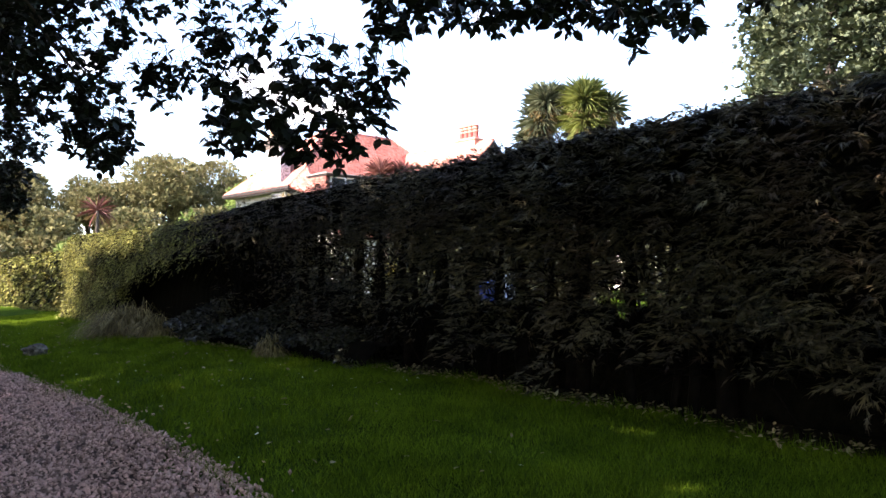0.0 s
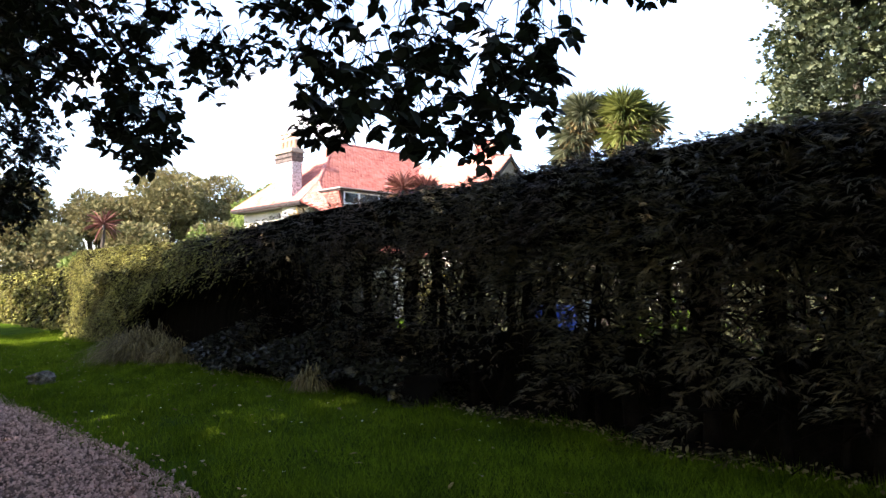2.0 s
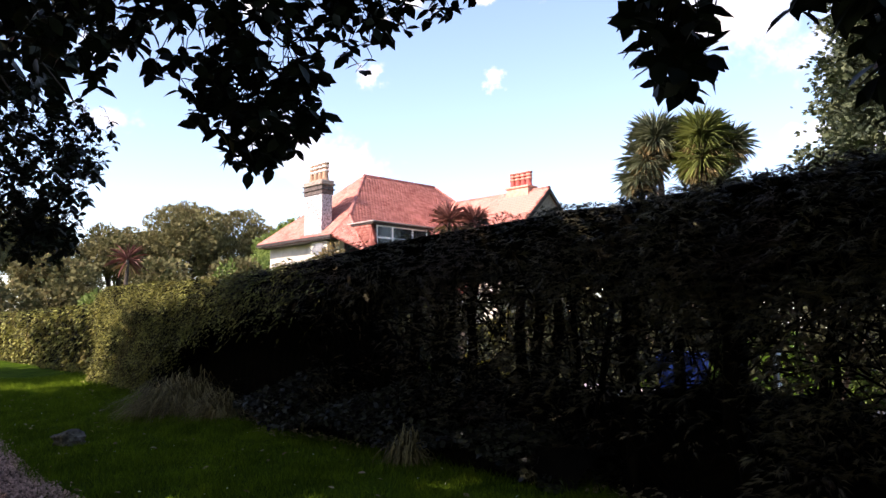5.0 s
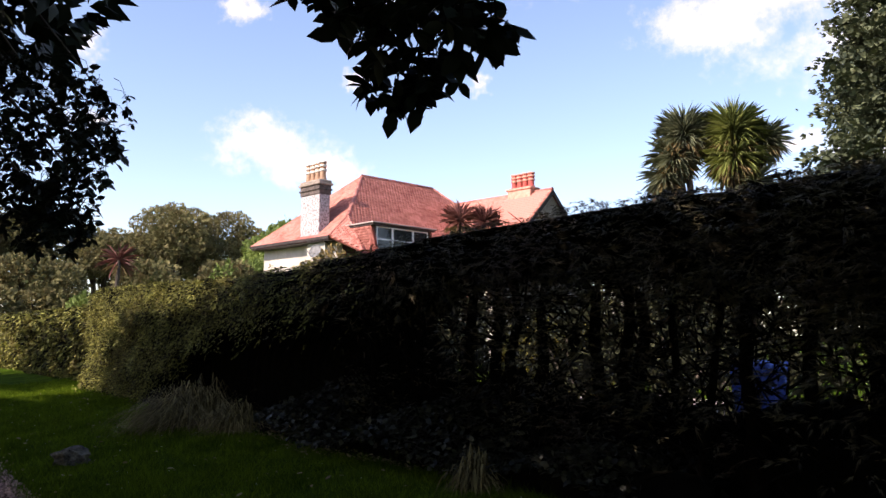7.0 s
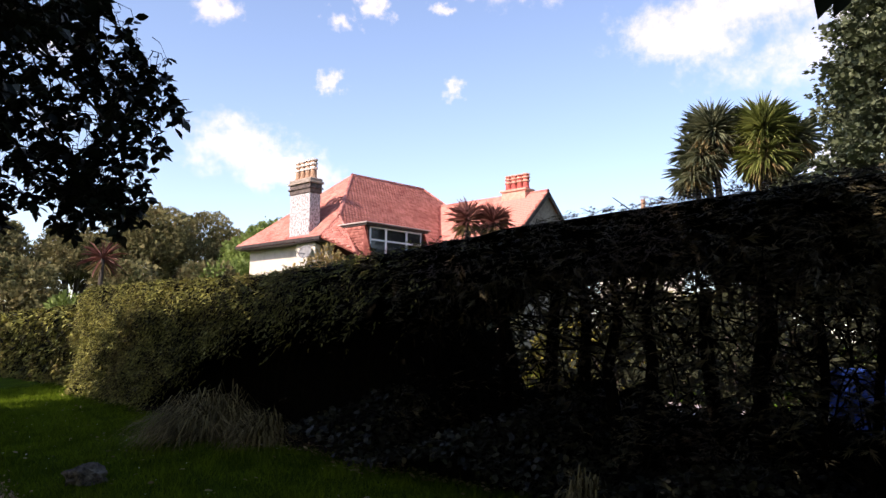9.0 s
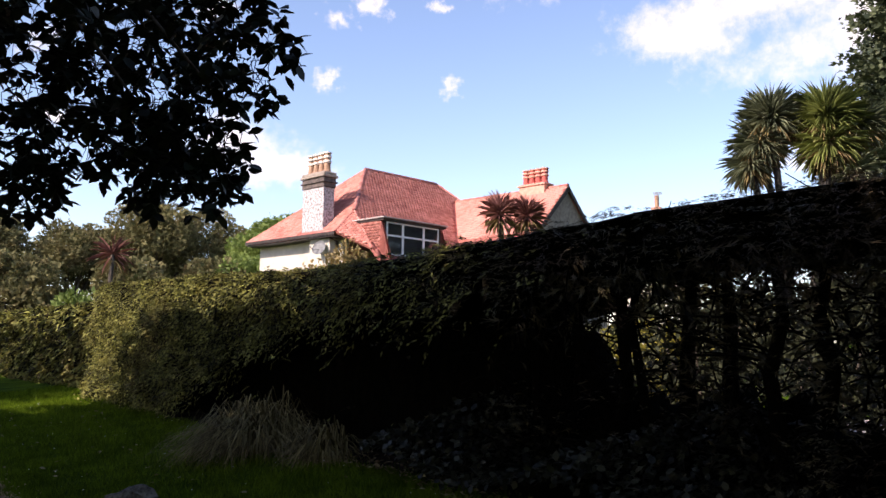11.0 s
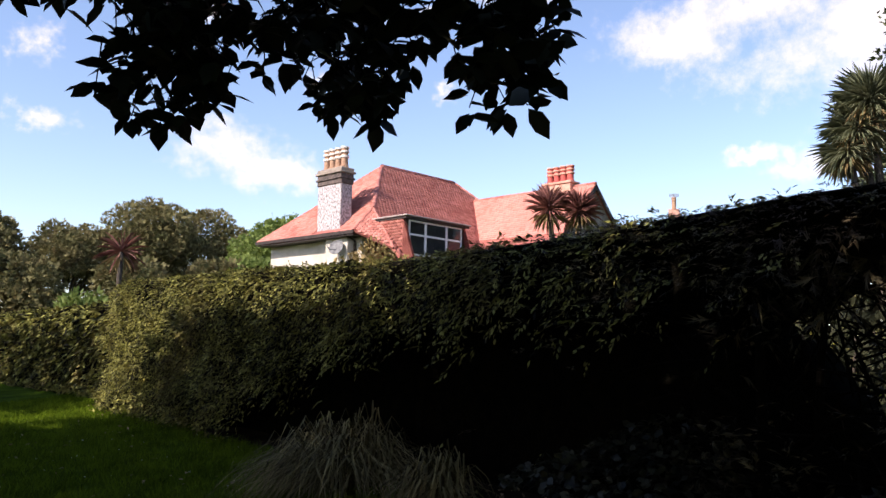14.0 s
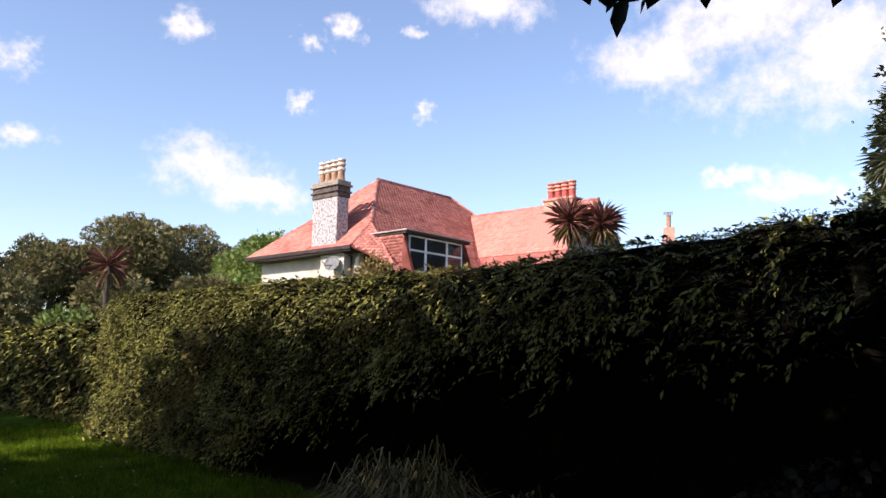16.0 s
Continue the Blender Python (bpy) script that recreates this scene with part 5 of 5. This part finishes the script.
# ---------- things on the lawn and in the garden ----------
def lump(name, label, category, at, size, mat, seed):
    bm = bmesh.new()
    bmesh.ops.create_icosphere(bm, subdivisions=4, radius=1)
    for v in bm.verts:
        q = Vector([round(c * 2.2) / 2.2 for c in v.co])
        v.co = v.co.lerp(q, 0.35)
        k = 1 + 0.34 * noise.noise(v.co * 1.6 + Vector((seed, 0, 0))) + 0.16 * noise.noise(v.co * 4.5) + 0.06 * noise.noise(v.co * 12)
        v.co = Vector((v.co.x * size[0], v.co.y * size[1], max(v.co.z, -0.35) * size[2])) * k
    me = bpy.data.meshes.new(name)
    bm.to_mesh(me)
    bm.free()
    me.materials.append(mat)
    ob = tagged(new(name, me), label, category)
    ob.matrix_basis = pose(*at)
    return ob


lump("boulder", "low weathered grey boulder on the lawn", "stone", on_ground(1.46, 17.5, 0.07), (0.24, 0.2, 0.14), M_STUMP, 3)

M_BLUE = surface("blue_tarpaulin", (0.006, 0.018, 0.09), (0.018, 0.05, 0.2), 3, 0.5, 0.4, 30)
cover = thing("covered_stack", "blue tarpaulin draped over a garden stack", "tarpaulin", (8.9, 13.0, -0.1))
bm = bmesh.new()
bmesh.ops.create_grid(bm, x_segments=22, y_segments=22, size=1.0)
for v in bm.verts:
    x, y = v.co.x, v.co.y
    e = max(abs(x), abs(y))
    drop = max(0.0, e - 0.45) * 2.6
    s = 0.45 / max(e, 0.45) if e > 0.45 else 1.0
    v.co = Vector((x * s * 0.5 + 0.03 * math.sin(9 * y) * (e > 0.45), y * s * 0.5 + 0.03 * math.sin(11 * x) * (e > 0.45), 1.5 - drop + 0.05 * noise.noise(Vector((x * 3, y * 3, 0)))))
part("tarpaulin", bm, M_BLUE, cover)
part("stack", boxed(-0.19, 0.19, -0.19, 0.19, 0, 1.4, 0.03), M_BARK, cover)
lattice = thing("lattice_panel", "small white lattice panel behind the hedge", "trellis", (7.1, 10.05, 0.24), 35)
for i in range(4):
    part("upright", boxed(-0.26 + i * 0.17, -0.22 + i * 0.17, -0.012, 0.012, 0, 1.3, 0.004), M_WHITE, lattice)
for i in range(4):
    part("cross_bar", boxed(-0.28, 0.33, -0.03, -0.013, 0.8 + i * 0.14, 0.84 + i * 0.14, 0.004), M_WHITE, lattice)
M_PATIO = surface("pale_terracotta_paving", (0.36, 0.27, 0.24), (0.6, 0.5, 0.46), 1.2, 0.9, 0.4, 25)
tagged(new("pavement", mesh_tris("pavement", [(7.9, 3, 0.25), (15, 3, 0.25), (15, 22, 0.25), (7.9, 22, 0.25)], [(0, 1, 2), (0, 2, 3)], M_PATIO)), "pale pinkish garden paving behind the hedge", "paving", kind="structure")

# far house: a low red roof with two pots and an aerial
far = thing("far_house", "distant house with a low red tiled roof", "house", (45.5, 51, 0), 40)
part("wall", boxed(-4, 4, -3, 3, 0, 7.5), M_RENDER, far)
for s in (-1, 1):
    part("roof", poly_slab([(-4.2, 0, 10.6), (4.2, 0, 10.6), (4.2, s * 3.3, 7.4), (-4.2, s * 3.3, 7.4)]), M_TILE_PALE, far, "pale red tiled roof")
part("gable_wall", poly_slab([(-4, -3, 7.4), (-4, 3, 7.4), (-3.9, 0, 10.4)], 0.2), M_RENDER, far)
fc = part("chimney", boxed(-0.9, 0.9, -0.4, 0.4, 9.8, 11.8, 0.02), M_BRICK, far)
for i in (-1, 1):
    o = part("pot", bpy.data.meshes["pot"], None, fc, "buff clay chimney pot")
    o.location = (i * 0.45, 0, 11.75)
aerial = part("aerial", mesh_tris("aerial", *merged([tube([(1.5, 0, 10.3), (1.5, 0, 13.4)], [0.03, 0.03], 5), tube([(0.9, 0, 13.3), (2.3, 0, 13.3)], [0.02, 0.02], 4)] + [tube([(0.95 + i * 0.2, -0.35, 13.3), (0.95 + i * 0.2, 0.35, 13.3)], [0.012, 0.012], 4) for i in range(7)]), M_PLASTIC), None, far, "thin television aerial")

# specks on the lawn: daisies and fallen leaves
def specks(n, seed, mat, size, name):
    rng = np.random.default_rng(seed)
    y = rng.uniform(5, 30, n)
    e, f = interp(DRIVE_EDGE, y), interp(HEDGE_FACE, y)
    x = e + (f - e) * rng.uniform(0.02, 0.98, n)
    d = np.stack([rng.normal(0, 1, n), rng.normal(0, 1, n), rng.normal(0, 0.25, n)], 1)
    m = frames(d, (0, 0, 1), rng.normal(0, 0.4, n)) * (size * rng.uniform(0.6, 1.3, n))[:, None, None]
    return scatter(name, LEAF, m, np.stack([x, y, rise(x) + 0.055], 1), mat)


M_DEADLEAF = leafy("fallen_leaf", (0.12, 0.075, 0.03), (0.42, 0.34, 0.2), 0.8, 0.1, 3)
M_PETAL = leafy("white_petal", (0.6, 0.6, 0.55), (0.8, 0.8, 0.76), 0.7, 0.2, 3)
tagged(new("fallen_leaves", specks(170, 131, M_DEADLEAF, 0.07, "fallen_leaves")), "scattered dry fallen leaves on the lawn", "leaves", kind="stuff")
tagged(new("daisies", specks(120, 132, M_PETAL, 0.03, "daisies")), "small white daisies in the lawn", "flowers", kind="stuff")


def edge_line(y):
    return interp(HEDGE_FACE, y) + np.where(y < 14, 0.3, 0.0) + 0.16 * np.sin(y * 2.3)


def litter(n):
    rng = np.random.default_rng(141)
    y = rng.uniform(3, 19, n)
    x = edge_line(y) + np.abs(rng.normal(0, 0.4, n)) - 0.12
    d = np.stack([rng.normal(0, 1, n), rng.normal(0, 1, n), rng.normal(0, 0.35, n)], 1)
    m = frames(d, (0, 0, 1), rng.normal(0, 0.6, n)) * rng.uniform(0.03, 0.085, n)[:, None, None]
    return scatter("leaf_litter", LEAF, m, np.stack([x, y, rise(x) + 0.045], 1), M_DEADLEAF)


tagged(new("leaf_litter", litter(1500)), "dry brown leaf litter on the earth under the hedge", "leaves", kind="stuff")


def long_grass(n):
    rng = np.random.default_rng(142)
    y = rng.uniform(3, 18, n)
    clump = np.array([noise.noise((a * 1.7, 4.0, 0.0)) for a in y])
    x = edge_line(y) + rng.normal(-0.08, 0.14, n)
    h = rng.uniform(0.06, 0.2, n) * (0.8 + 0.9 * np.clip(clump, -0.4, 1))
    lean = np.stack([rng.normal(-0.25, 0.45, n), rng.normal(0, 0.45, n), np.ones(n)], 1)
    m = frames(lean, (0.3, 1, 0.1), rng.uniform(0, 6.28, n)) * np.stack([np.full(n, 0.006), h, h], 1)[:, None, :]
    return scatter("long_grass", BLADE, m, np.stack([x, y, rise(x) - 0.004], 1), M_GRASS)


tagged(new("long_grass", long_grass(7000)), "ragged uncut grass where the lawn meets the hedge", "grass", kind="stuff")


# ---------- clouds: a far backdrop across the view ----------
def cloud_backdrop():
    az, el = np.radians(np.linspace(-30, 100, 66)), np.radians(np.linspace(0.5, 60, 31))
    A, E = np.meshgrid(az, el, indexing="ij")
    R = 1400
    v = np.stack([R * np.cos(E) * np.sin(A), R * np.cos(E) * np.cos(A) + 10, R * np.sin(E)], -1).reshape(-1, 3)
    n, t = 31, []
    for i in range(65):
        a = i * n + np.arange(n - 1)
        t += [np.stack([a, a + n, a + n + 1], 1), np.stack([a, a + n + 1, a + 1], 1)]
    t = np.concatenate(t)
    m, nt, bsdf = nodes_of("cloud_backdrop")
    nd, l = nt.nodes, nt.links
    uvn = nd.new("ShaderNodeUVMap")
    nz = nd.new("ShaderNodeTexNoise")
    nz.inputs["Scale"].default_value, nz.inputs["Detail"].default_value, nz.inputs["Roughness"].default_value = 30, 8, 0.66
    l.new(uvn.outputs[0], nz.inputs["Vector"])
    CLOUDS = [(16.5, 13.6, 4.2, 2.0), (20.5, 12.0, 3.5, 1.6), (56, 23.5, 8.5, 5.2), (62, 21.0, 8, 5.2), (50.0, 21.5, 5.0, 2.6), (14.8, 22.8, 1.7, 1.0), (24.0, 22.4, 1.2, 0.9), (26.2, 23.8, 1.3, 0.9), (37, 26, 5.2, 1.7), (55, 13.3, 3.0, 0.7), (4.6, 14.2, 2.2, 0.9), (3.6, 18.9, 1.8, 1.2), (23.0, 18.3, 1.0, 0.8), (32.5, 18.2, 1.1, 0.8), (31.5, 24.0, 1.0, 0.6), (60, 12, 4, 0.9)]
    wob = nd.new("ShaderNodeTexNoise")
    wob.inputs["Scale"].default_value, wob.inputs["Detail"].default_value = 95, 7
    l.new(uvn.outputs[0], wob.inputs["Vector"])
    off = nd.new("ShaderNodeVectorMath")
    off.operation = 'MULTIPLY_ADD'
    off.inputs[1].default_value = (0.042, 0.026, 0)
    l.new(wob.outputs["Color"], off.inputs[0])
    l.new(uvn.outputs[0], off.inputs[2])
    acc = None
    for a, e, ra, re in CLOUDS:
        mp = nd.new("ShaderNodeMapping")
        mp.inputs["Scale"].default_value = (100 / ra, 100 / re, 1)
        mp.inputs["Location"].default_value = (-(a + 2.1) / ra, -(e + 1.3) / re, 0)
        l.new(off.outputs[0], mp.inputs["Vector"])
        ln = nd.new("ShaderNodeVectorMath")
        ln.operation = 'LENGTH'
        l.new(mp.outputs[0], ln.inputs[0])
        if acc is None:
            acc = ln.outputs["Value"]
        else:
            mn = nd.new("ShaderNodeMath")
            mn.operation = 'SMOOTH_MIN'
            mn.inputs[2].default_value = 0.3
            l.new(acc, mn.inputs[0])
            l.new(ln.outputs["Value"], mn.inputs[1])
            acc = mn.outputs[0]
    mix = nd.new("ShaderNodeMath")
    mix.operation = 'MULTIPLY_ADD'
    mix.inputs[1].default_value = 3.0
    l.new(nz.outputs[0], mix.inputs[0])
    l.new(acc, mix.inputs[2])
    mr = nd.new("ShaderNodeMapRange")
    mr.interpolation_type = 'SMOOTHSTEP'
    mr.inputs["From Min"].default_value, mr.inputs["From Max"].default_value = 2.75, 1.3
    mr.inputs["To Min"].default_value, mr.inputs["To Max"].default_value = 0.0, 0.95
    l.new(mix.outputs[0], mr.inputs["Value"])
    em, tr, ms = nd.new("ShaderNodeEmission"), nd.new("ShaderNodeBsdfTransparent"), nd.new("ShaderNodeMixShader")
    em.inputs["Color"].default_value, em.inputs["Strength"].default_value = (1.0, 0.985, 0.97, 1), CLOUD_GLOW
    l.new(mr.outputs[0], ms.inputs[0])
    l.new(tr.outputs[0], ms.inputs[1])
    l.new(em.outputs[0], ms.inputs[2])
    l.new(ms.outputs[0], nd["Material Output"].inputs[0])
    me = mesh_tris("backdrop", v, t, m, True)
    uv = me.uv_layers.new(name="UVMap")
    flat = np.stack([np.degrees(A), np.degrees(E)], -1).reshape(-1, 2) / 100
    uv.data.foreach_set("uv", flat[t.ravel()].astype(np.float32).ravel())
    return me


CLOUD_GLOW = 0.62
tagged(new("backdrop", cloud_backdrop()), "scattered white summer clouds in a blue sky", "clouds", kind="structure")
